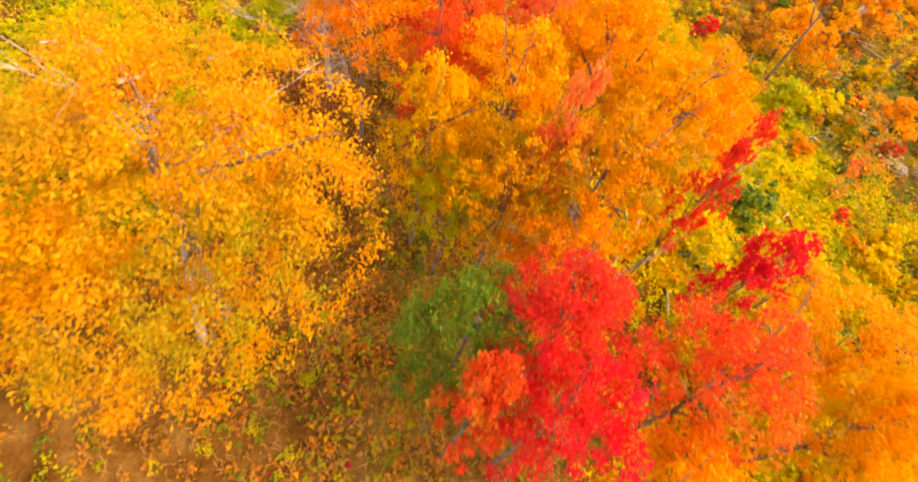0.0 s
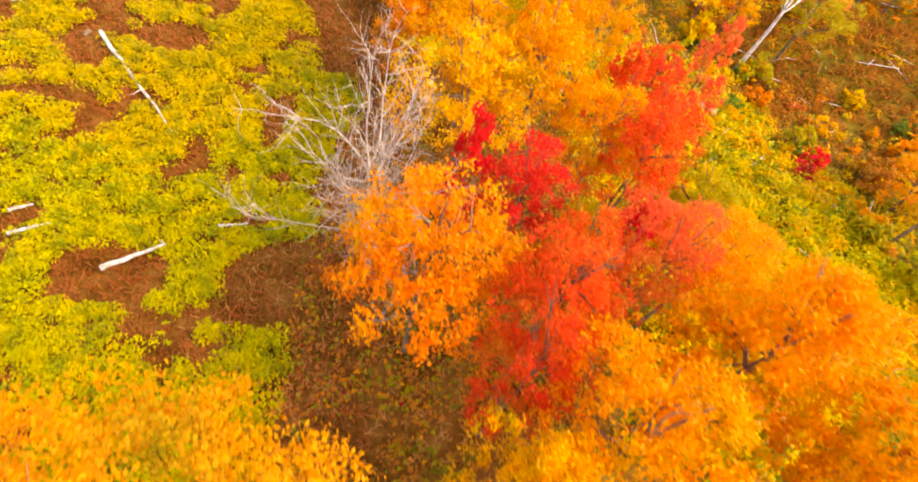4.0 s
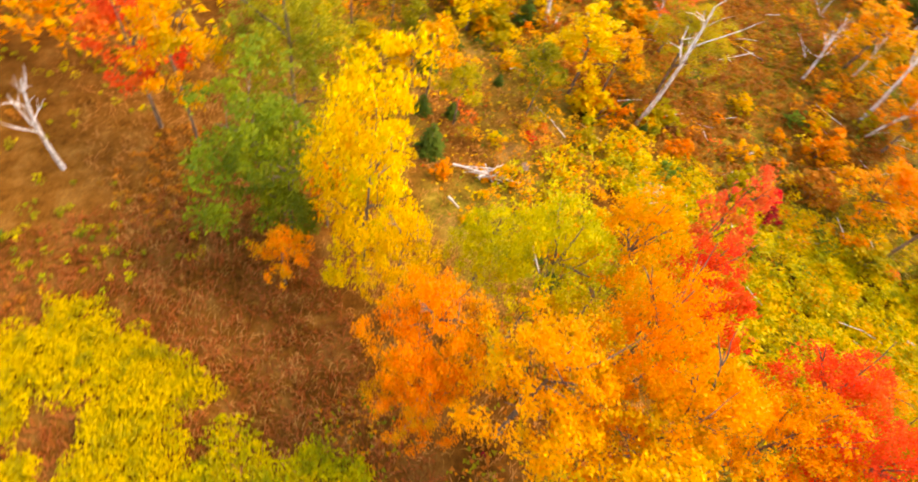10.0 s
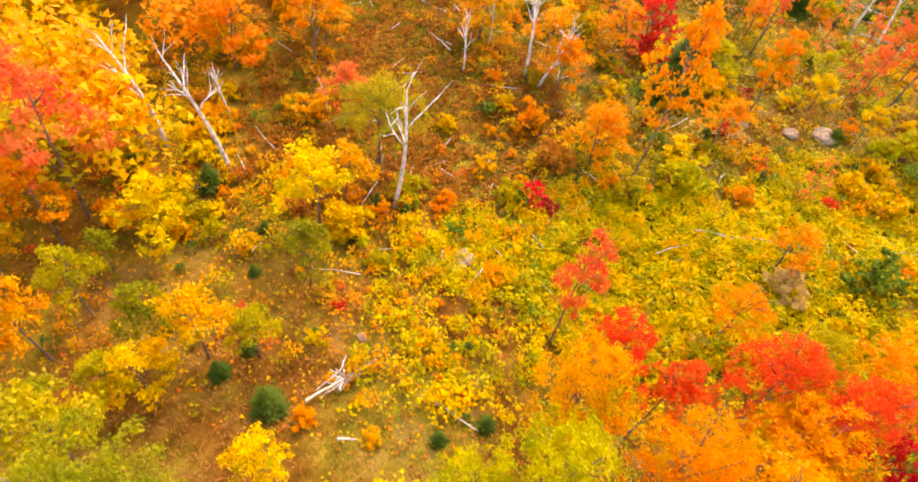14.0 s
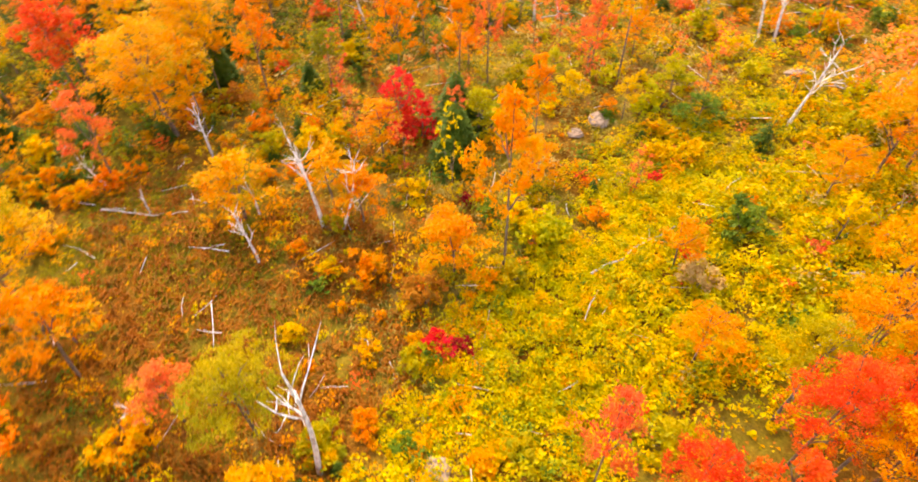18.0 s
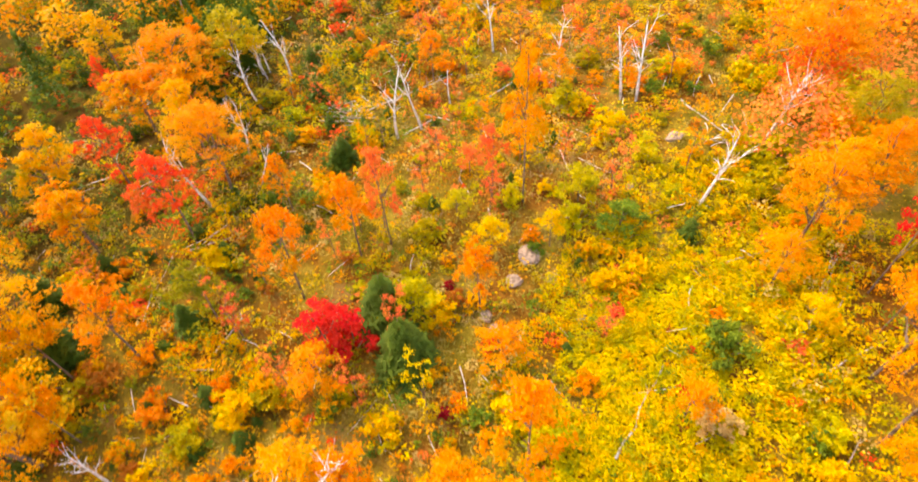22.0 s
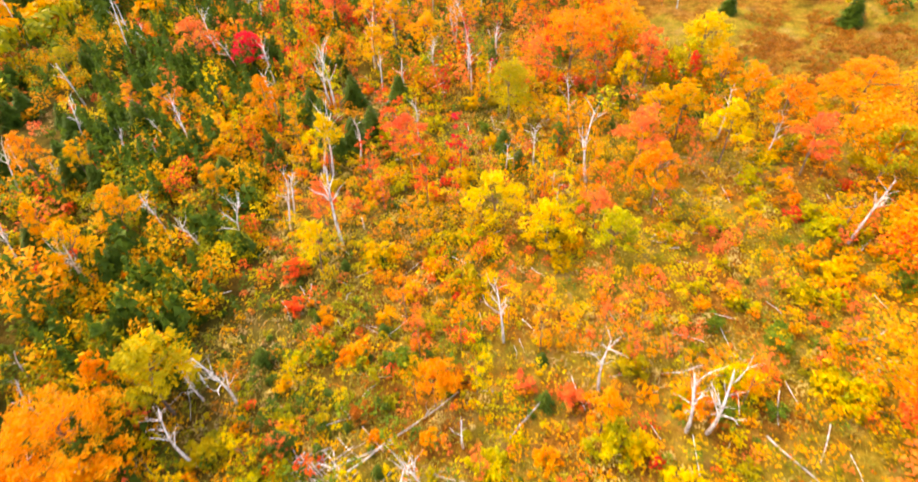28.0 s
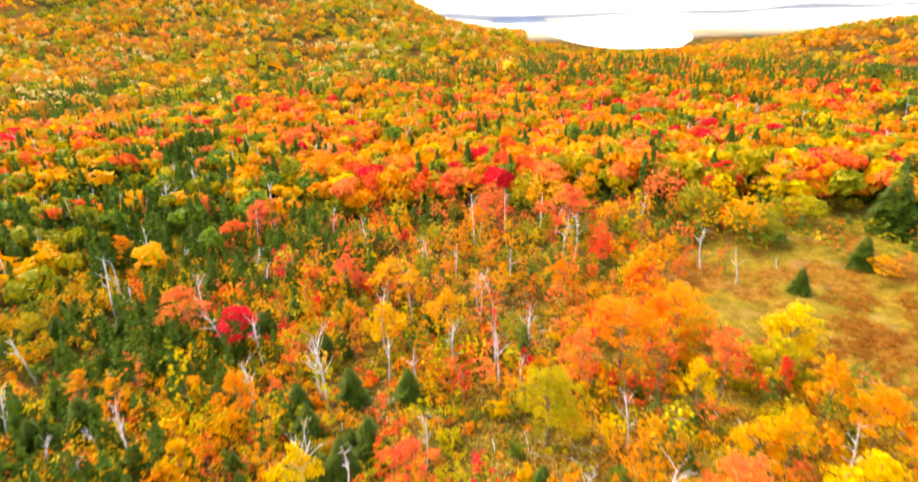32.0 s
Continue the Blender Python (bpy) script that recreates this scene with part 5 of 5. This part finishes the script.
def grove(name, label, count, where, mats, radius, tall, lobes, per, seed, mass=0.0, category="forest"):
    """Crowns seen from far off, one mesh a colour: each of a few lobes of overlapping sprays that face outwards; spruces are ragged spires."""
    r = np.random.default_rng(seed)
    total = sum(w for _, w in mats)
    for i, (mat, w) in enumerate(mats):
        k = max(1, int(count * w / total))
        spots = []
        while len(spots) < k:
            x, y = where(r)
            if not mass or noise.noise(Vector((x * mass, y * mass, 51 + i * 7.3))) > r.uniform(-0.2, 0.3):
                spots.append((x, y))
        spots = np.array(spots)
        z = ground_z(spots[:, 0], spots[:, 1])
        rad = r.uniform(*radius, k)
        h = r.uniform(*tall, k)
        d = r.normal(size=(k, lobes, per, 3))
        d /= np.linalg.norm(d, axis=3, keepdims=True)
        d[..., 2] = np.where(d[..., 2] < -0.25, -d[..., 2], d[..., 2])
        if mat is NEEDLE:
            q = r.uniform(0, 1, (k, lobes, per)) ** 0.7
            w2 = r.uniform(0, 2 * math.pi, (k, lobes, per))
            out = (0.55 * (1 - q) + 0.03) * rad[:, None, None]
            p = np.stack([np.cos(w2) * out, np.sin(w2) * out, 0.15 * h[:, None, None] + q * 1.05 * h[:, None, None]], -1)
            nrm = np.stack([np.cos(w2), np.sin(w2), np.full_like(q, 0.45)], -1)
            s = (0.40 * rad[:, None, None] * (1.15 - 0.75 * q))[..., None]
        else:
            w2 = r.uniform(0, 2 * math.pi, (k, lobes))
            off = 0.0 if lobes == 1 else 0.5
            core = np.stack([np.cos(w2) * off * rad[:, None], np.sin(w2) * off * rad[:, None], h[:, None] - rad[:, None] * r.uniform(0.55, 1.1, (k, lobes))], -1)
            own = rad[:, None] * (1.0 if lobes == 1 else 1.0 - off * 0.75) * r.uniform(0.8, 1.1, (k, lobes))
            p = core[:, :, None, :] + d * own[:, :, None, None] * (1, 1, 0.95)
            nrm = d
            s = (own * 0.62)[:, :, None, None] * r.uniform(0.6, 1.15, (k, lobes, per, 1))
        p = p + np.stack([spots[:, 0], spots[:, 1], z], -1)[:, None, None, :]
        nrm = (nrm + r.normal(size=nrm.shape) * 0.45).reshape(-1, 3)
        nrm /= np.linalg.norm(nrm, axis=1, keepdims=True)
        p, s = p.reshape(-1, 3), s.reshape(-1, 1)
        a = np.cross(nrm, r.normal(size=nrm.shape))
        a /= np.linalg.norm(a, axis=1, keepdims=True)
        b = np.cross(nrm, a)
        v = np.stack([p - a * s - b * s * 0.5, p + a * s * r.uniform(0.6, 1.1, s.shape) - b * s * 0.4, p + b * s * r.uniform(0.7, 1.15, s.shape)], 1)
        tagged(new(name, mesh_of(name, v.reshape(-1, 3), threes(len(p)), [mat])), label.format(WHAT.get(mat, "dark green")), category, kind="stuff")


def on_plateau(lo, hi, spread):
    """Places on the plateau between two distances, up to a little past its brink."""
    spot = far_spot(lo, hi, spread)

    def place(r):
        while True:
            x, y = spot(r)
            if ground_z(x, y) > -5 and not inside(x, y, 24, -62, 17, 20):
                return x, y
    return place


def slope(lo, hi, a0, a1, low):
    """Places on the hills beyond the plateau, by distance and bearing."""
    def place(r):
        while True:
            u, a = math.sqrt(r.uniform(lo * lo, hi * hi)), r.uniform(a0, a1)
            x, y = FAR[0] + u * (AHEAD[0] + a * ASIDE[0]), FAR[1] + u * (AHEAD[1] + a * ASIDE[1])
            if ground_z(x, y) > low:
                return x, y
    return place


def to_left(place, a, left=True):
    """The places on one side of a bearing from the far axes' start."""
    def side(r):
        while True:
            x, y = place(r)
            dx, dy = x - FAR[0], y - FAR[1]
            if ((dx * ASIDE[0] + dy * ASIDE[1]) < a * (dx * AHEAD[0] + dy * AHEAD[1])) == left:
                return x, y
    return side


PLATEAU = [(GOLD, 2.6), (AMBER, 3), (YELLOW, 0.8), (ORANGE, 3.6), (SALMON, 4), (SCARLET, 2.4), (CRIMSON, 1.3), (OLIVE, 5), (MOSSY, 4.5), (HONEY, 3), (GREEN, 1.2), (NEEDLE, 5)]
SHADY = [(GOLD, 1.5), (AMBER, 1), (SALMON, 1), (SCARLET, 0.8), (OLIVE, 2), (MOSSY, 4), (GREEN, 3), (NEEDLE, 14)]
# tan crowns put some of the far haze's paleness into the hill colours
HILLS = [(GOLD, 1.2), (AMBER, 1.2), (HONEY, 3.5), (ORANGE, 1.2), (OLIVE, 4), (MOSSY, 6), (RUSSET, 6), (TAN, 2), (SALMON, 0.8), (GREEN, 2), (NEEDLE, 5)]
grove("forest", "{} crowns of the woods on the plateau", 1500, to_left(on_plateau(84, 150, 0.95), -0.42, False), PLATEAU, (1.3, 2.5), (4, 6.6), 4, 24, 101, 0.05)
grove("dark_woods", "{} trees of the dark spruce woods on the plateau", 900, to_left(on_plateau(70, 175, 0.95), -0.42), SHADY, (1.3, 2.4), (4, 6.6), 3, 24, 105, 0.05)
grove("forest", "{} crowns of the woods on the plateau", 5200, on_plateau(145, 360, 0.9), PLATEAU, (1.6, 2.8), (4.2, 7), 3, 12, 103, 0.035)
grove("brink_spruces", "{} spruces along the brink of the plateau", 1000, on_plateau(225, 345, 0.7), [(NEEDLE, 1)], (1.8, 2.8), (6, 9), 1, 26, 127, 0.05, "spruce")
grove("valley_spruces", "{} spruces in the valley under the mountain", 700, slope(230, 420, -0.9, -0.1, -14), [(NEEDLE, 1)], (2.4, 3.6), (6, 9), 1, 20, 128, 0.02, "spruce")
grove("far_forest", "{} crowns of far woods on the mountain", 12500, slope(235, 1290, -0.95, 0.12, -14), HILLS, (2.8, 5.0), (5, 9), 1, 11, 102, 0.014)
grove("far_forest", "{} crowns of far woods on the hill by the lake", 2600, slope(330, 610, 0.02, 1.0, -13.5), HILLS[:7] + [(ORANGE, 4), (SALMON, 1), (NEEDLE, 1)], (2.2, 3.8), (3, 5), 1, 11, 104, 0.015)


grove("thicket", "{} thicket of young spruce and maple", 760, conifer_spot, [(NEEDLE, 1)], (0.8, 1.6), (1.5, 4.4), 2, 18, 112, 0.07, "thicket")
scatter("thicket", "{} thicket of young spruce and maple", 1400, conifer_spot, [(GREEN, 2), (MOSSY, 3.2), (GOLD, 4.4), (YELLOW, 1.6), (AMBER, 2.2), (SALMON, 1.2), (SCARLET, 0.8), (RUSSET, 1)], (1.2, 3.6), 0.17, 84, 118, "thicket", (0.3, 0.42), mass=0.07)


def sapling_spot(r):
    while True:
        x, y = r.uniform(26, 100), r.uniform(-112, -30)
        if not inside(x, y, 26, -58, 17, 15):
            return x, y


scatter("saplings", "{} saplings crowding the edge of the woods", 1150, sapling_spot, MIX, (1.8, 4.5), 0.22, 70, 113, "sapling", (0.26, 0.4), 0.3, mass=0.06)


# ---- low growth ----
def heap(name, label, spots, fronds, length, wide, lean, mat, seed, category):
    """Tufts of arching blades: each blade is two bent pieces."""
    r = np.random.default_rng(seed)
    p = np.repeat(np.asarray(spots), fronds, 0)
    n = len(p)
    z = ground_z(p[:, 0], p[:, 1]) - 0.02
    w = r.uniform(0, 2 * math.pi, n)
    d = np.stack([np.cos(w), np.sin(w), np.zeros(n)], -1)
    s = np.stack([-d[:, 1], d[:, 0], np.zeros(n)], -1)
    l = (length * r.uniform(0.6, 1.3, n))[:, None]
    up = np.array((0, 0, 1.0))
    a = np.stack([p[:, 0], p[:, 1], z], -1) + r.normal(size=(n, 3)) * (0.08, 0.08, 0)
    le = (lean * r.uniform(0.6, 1.3, n))[:, None]
    m = a + d * l * 0.45 * le + up * l * 0.55
    e = a + d * l * le + up * l * (0.75 - 0.35 * le)
    v = np.stack([a - s * wide * 0.3, m - s * wide, m + s * wide, a + s * wide * 0.3, m - s * wide, e, e, m + s * wide], 1)
    v[:, 6] = e + s * wide * 0.15
    tagged(new(name, mesh_of(name, v.reshape(-1, 3), quads(n * 2), [mat])), label, category, kind="stuff")


def fern_bed(name, label, spots, per, mat, seed):
    """Bracken: each plant a low dome of small ragged leaflets."""
    r = np.random.default_rng(seed)
    p = np.repeat(np.asarray(spots), per, 0)
    n = len(p)
    w, q = r.uniform(0, 2 * math.pi, n), np.sqrt(r.uniform(0, 1, n))
    tall = np.repeat(r.uniform(0.3, 0.6, len(spots)), per)
    x, y = p[:, 0] + 0.34 * q * np.cos(w), p[:, 1] + 0.34 * q * np.sin(w)
    pts = np.stack([x, y, ground_z(x, y) + tall * (1 - 0.6 * q * q) * r.uniform(0.55, 1, n)], -1)
    tagged(new(name, mesh_of(name, chips_at(pts, 0.064, 0.7, r), threes(n), [mat])), label, "fern", kind="stuff")


HOLES = ((-9.8, 23.6, 0.55, 0.9), (-8.4, 22.7, 0.4, 0.6), (-7.4, 25.9, 0.6, 1.8), (-8.6, 28.8, 0.5, 0.5), (-10.9, 17.6, 2.0, 1.3), (-5.9, 17.8, 1.6, 1.8),
         (-7.2, 20.4, 0.9, 0.4), (-12.8, 30.2, 1.8, 1.3), (-15.5, 25.5, 1.5, 0.6), (-13, 33.2, 0.7, 0.5), (-6.5, 22.8, 0.5, 0.5))


def fern_here(x, y, r):
    edge = -4.9 - 0.45 * max(y - 27.5, 0) + 0.7 * noise.noise(Vector((x * 0.4, y * 0.5, 3)))
    if inside(x, y, -5.3, 27.1, 1.3, 2.0):
        return True
    if x > edge or y > 39:
        return False
    n = noise.noise(Vector((x * 0.35, y * 0.35, 1))) + 0.6 * noise.noise(Vector((x * 1.1, y * 1.1, 4)))
    if n < -0.30 + 0.5 * max(0, (y - 31) / 8) + 0.42 * min(max((-12.5 - x) / 6, 0), 1) + r.uniform(-0.08, 0.08):
        return False
    return not any(inside(x, y, a + 0.3 * n, b, c, d) for a, b, c, d in HOLES)


r = random.Random(21)
spots, gold_spots, grass, patch, bare = [], [], [], [], []
for _ in range(17000):
    x, y = r.uniform(-26, -2), r.uniform(9, 41)
    if fern_here(x, y, r):
        (gold_spots if noise.noise(Vector((x * 0.12, y * 0.12, 8))) + (y - 21.5) * 0.045 + r.gauss(0, 0.12) > 0.05 else spots).append((x, y))
    else:
        bare.append((x, y))
for _ in range(8000):
    x, y = r.uniform(-8, 12), r.uniform(-6, 52)
    if x < 6 or y > 34:
        grass.append((x, y))
for _ in range(3000):
    x, y = r.uniform(9, 41), r.uniform(-71, -44)
    if inside(x, y, 24, -57, 15, 13):
        grass.append((x, y))
for _ in range(6500):
    x, y = r.uniform(9, 23), r.uniform(6, 30)
    if inside(x, y, 16.2, 18, 6.2, 11) and noise.noise(Vector((x * 0.4, y * 0.4, 6))) > -0.25:
        patch.append((x, y))
GRASS = leaf_material("dry_grass", (0.50, 0.195, 0.034), (0.60, 0.275, 0.062), (0.30, 0.165, 0.014), 0.32)
BROWN = leaf_material("dead_bracken", (0.34, 0.090, 0.011), (0.43, 0.145, 0.024), (0.22, 0.080, 0.009), 0.3)
FERN_LIME = leaf_material("fern_lime", (0.50, 0.43, 0.003), (0.60, 0.45, 0.003), (0.26, 0.25, 0.004), 0.38)
PATCH = leaf_material("fern_patch_leaves", (0.78, 0.54, 0.003), (0.70, 0.50, 0.003), (0.42, 0.38, 0.004), 0.35)
fern_bed("yellow_fern", "knee-high bracken turned yellow in an open meadow", gold_spots, 34, FERN, 31)
fern_bed("green_fern", "yellow-green bracken in an open meadow", spots, 32, FERN_LIME, 32)
heap("fern_patch", "yellow-green ferns round fallen twigs", patch, 5, 0.42, 0.055, 0.85, PATCH, 33, "fern")
rust = []
for _ in range(4200):
    x, y = r.uniform(15, 42), r.uniform(26, 47)
    if inside(x, y, 25, 32, 7, 4.5) or inside(x, y, 34, 38, 6, 4) or inside(x, y, 24, 40, 9, 7):
        rust.append((x, y))
for _ in range(3600):
    x, y = r.uniform(6, 34), r.uniform(-62, -34)
    if inside(x, y, 19, -49, 11, 12) and noise.noise(Vector((x * 0.3, y * 0.3, 12))) > -0.2:
        rust.append((x, y))
RUST = leaf_material("rust_bracken", (0.37, 0.095, 0.006), (0.46, 0.15, 0.009), (0.22, 0.11, 0.010))
heap("russet_bracken", "rust-red bracken covering an open clearing", rust, 6, 0.5, 0.042, 0.85, RUST, 35, "bracken")
moss = []
for _ in range(5200):
    x, y = r.uniform(20, 42), r.uniform(32, 46)
    if inside(x, y, 30.5, 39, 10, 6) and noise.noise(Vector((x * 0.35, y * 0.35, 15))) > r.uniform(-0.35, 0.05):
        moss.append((x, y))
heap("mossy_grass", "low olive-green grass on the open slope", moss, 5, 0.34, 0.022, 0.8, MOSSY, 38, "grass")
heap("dry_grass", "matted russet grass of the mown track", grass, 3, 0.40, 0.017, 0.7, GRASS, 34, "grass")
heap("dead_bracken", "flattened red-brown bracken between the ferns", bare, 2, 0.36, 0.028, 0.9, BROWN, 37, "bracken")


straw = []
for _ in range(9000):
    x, y = r.uniform(24, 96), r.uniform(-50, 18)
    if noise.noise(Vector((x * 0.16, y * 0.16, 23))) > 0.08:
        straw.append((x, y))
STRAW = leaf_material("bleached_straw", (0.50, 0.30, 0.09), (0.58, 0.39, 0.15), (0.38, 0.22, 0.05), 0.3)
heap("pale_grass", "bleached dry grass between the shrubs", straw, 5, 0.5, 0.03, 0.8, STRAW, 36, "grass")


turf = []
for _ in range(15000):
    x, y = r.uniform(14, 62), r.uniform(-46, 32)
    if noise.noise(Vector((x * 0.12, y * 0.12, 41))) > r.uniform(-0.3, 0.25) and not inside(x, y, 24, -57, 15, 13) and not inside(x, y, 15.5, 21.5, 5.2, 6.5):
        turf.append((x, y))
TURF = leaf_material("meadow_grass", (0.44, 0.31, 0.040), (0.54, 0.36, 0.075), (0.27, 0.25, 0.020), 0.4)
heap("clearing_grass", "olive and tan grass between the shrubs of the clearing", turf, 5, 0.45, 0.028, 0.8, TURF, 39, "grass")


def litter(count, where, mat, seed):
    g = np.random.default_rng(seed)
    p = np.array([where(g) for _ in range(count)])
    pts = np.stack([p[:, 0], p[:, 1], ground_z(p[:, 0], p[:, 1]) + 0.05 + np.abs(g.normal(size=count)) * 0.08], -1)
    tagged(new("leaf_litter", mesh_of("leaf_litter", chips_at(pts, 0.10, 1.2, g), threes(count), [mat])), f"{WHAT[mat]} leaves fallen over moss and twigs", "leaf litter", kind="stuff")


def litter_spot(g):
    while True:
        x, y = g.uniform(4, 58), g.uniform(-55, 52)
        if not inside(x, y, 24, -57, 15, 13) and x > 7 - 0.1 * y:
            return x, y


def track_spot(g):
    while True:
        x, y = g.uniform(-5, 5), g.uniform(-6, 30)
        if noise.noise(Vector((x * 0.5, y * 0.5, 17))) > g.uniform(-0.4, 0.3):
            return x, y


for i, (mat, count) in enumerate(((RUSSET, 6500), (MAROON, 250), (MOSSY, 4200), (AMBER, 900))):
    litter(count, track_spot, mat, 320 + i)
for i, (mat, count) in enumerate(((GOLD, 9000), (YELLOW, 9000), (AMBER, 6000), (RUSSET, 7000), (OLIVE, 9000), (SCARLET, 1500), (GREEN, 3000))):
    litter(count, litter_spot, mat, 300 + i)


# ---- bushes of the clearing ----
def thicken(count, x0, x1, y0, y1, mats, seed, size):
    r = random.Random(seed)
    for _ in range(count):
        while True:
            x, y = r.uniform(x0, x1), r.uniform(y0, y1)
            if not (inside(x, y, 24, -57, 15, 13) or inside(x, y, 15.5, 21.5, 5.2, 6.5) or inside(x, y, 30, 39, 9, 5) or x < 10 - 0.1 * y):
                break
        bush(x, y, r.uniform(*size), r.choices([a for a, _ in mats], [c for _, c in mats])[0], "bushes of the wild clearing")


BUSHY = [(GOLD, 3), (YELLOW, 5), (AMBER, 2), (ORANGE, 1.5), (LIME, 5), (OLIVE, 3), (SALMON, 0.8), (GREEN, 1.6)]
thicken(70, 12, 50, 26, 50, [(GOLD, 5), (AMBER, 4), (ORANGE, 2.5), (OLIVE, 2), (YELLOW, 2), (RUSSET, 1)], 41, (0.6, 1.3))
thicken(90, 9, 52, -14, 27, BUSHY, 42, (0.5, 1.2))
thicken(80, 9, 66, -46, -14, BUSHY, 43, (0.5, 1.2))


def low_shrubs(count, x0, x1, y0, y1, mats, seed):
    r = random.Random(seed)
    for _ in range(count):
        x, y = r.uniform(x0, x1), r.uniform(y0, y1)
        if not inside(x, y, 15.5, 21.5, 5.2, 6.5) and not inside(x, y, 30, 39, 9, 5) and x > 11 - 0.1 * y:
            bush(x, y, r.uniform(0.35, 0.8), r.choices([a for a, _ in mats], [c for _, c in mats])[0], "knee-high shrubs", "low_shrub")


low_shrubs(150, 14, 54, -26, 26, BUSHY + [(MOSSY, 2), (RUSSET, 2)], 44)
low_shrubs(70, 14, 44, 24, 46, [(GOLD, 4), (AMBER, 3), (RUSSET, 3), (ORANGE, 2), (OLIVE, 3), (GREEN, 2)], 45)
low_shrubs(80, 40, 64, -40, 20, [(MOSSY, 3), (GREEN, 4), (GOLD, 3), (RUSSET, 3), (SCARLET, 1.5), (ORANGE, 2)], 46)

g = np.random.default_rng(76)
pieces = []
for _ in range(520):
    x, y = g.uniform(12, 70), g.uniform(-50, 46)
    if x < 10 - 0.1 * y or inside(x, y, 24, -57, 15, 13):
        continue
    w, l = g.uniform(0, 3.14), g.uniform(0.6, 2.6)
    d = np.array((math.cos(w), math.sin(w), g.normal() * 0.15)) * l / 2
    c = np.array((x, y, float(ground_z(x, y)) + g.uniform(0.15, 0.5)))
    k = g.uniform(0.012, 0.035)
    pieces.append(tube([c - d, c + g.normal(size=3) * 0.06, c + d], [k, k * 0.8, k * 0.4], 4))
tagged(new("fallen_sticks", mesh_of("fallen_sticks", *join(pieces), [BIRCH])), "bleached sticks and thin stems lying over the low growth", "stick", kind="stuff")


def stem_spot(r):
    return far_spot(55, 190, 0.8)(r)


g = np.random.default_rng(77)
pieces = []
for _ in range(170):
    x, y = stem_spot(g)
    if inside(x, y, 26, -58, 18, 16):
        continue
    h = g.uniform(4, 8)
    p0 = np.array((x, y, float(ground_z(x, y))))
    top = p0 + np.array((g.normal() * 0.5, g.normal() * 0.5, h))
    pieces.append(tube([p0, (p0 + top) / 2, top], [0.10, 0.08, 0.03], 5))
    for _ in range(3):
        a, c = branch(p0 + (top - p0) * g.uniform(0.55, 0.9), (g.normal(), g.normal(), 1.0), h * 0.22, 0.045, g, 3, 0.2)
        pieces.append(tube(a, c, 4))
tagged(new("birch_stems", mesh_of("birch_stems", *join(pieces), [BIRCH])), "bleached bare birch stems standing in the far woods", "dead tree", kind="stuff")

r = random.Random(91)
for _ in range(50):
    spruce(r.uniform(40, 70), r.uniform(4, 42), r.uniform(0.4, 1.1))
for _ in range(140):
    spruce(r.uniform(58, 104), r.uniform(-54, 2), r.uniform(0.7, 1.5))
for _ in range(30):
    spruce(r.uniform(24, 56), r.uniform(-26, 30), r.uniform(0.2, 0.4))

for _ in range(36):
    x, y = r.uniform(38, 96), r.uniform(-62, 12)
    snag(x, y, r.uniform(2.6, 6.0), r.gauss(0, 0.5), r.gauss(0, 0.5))
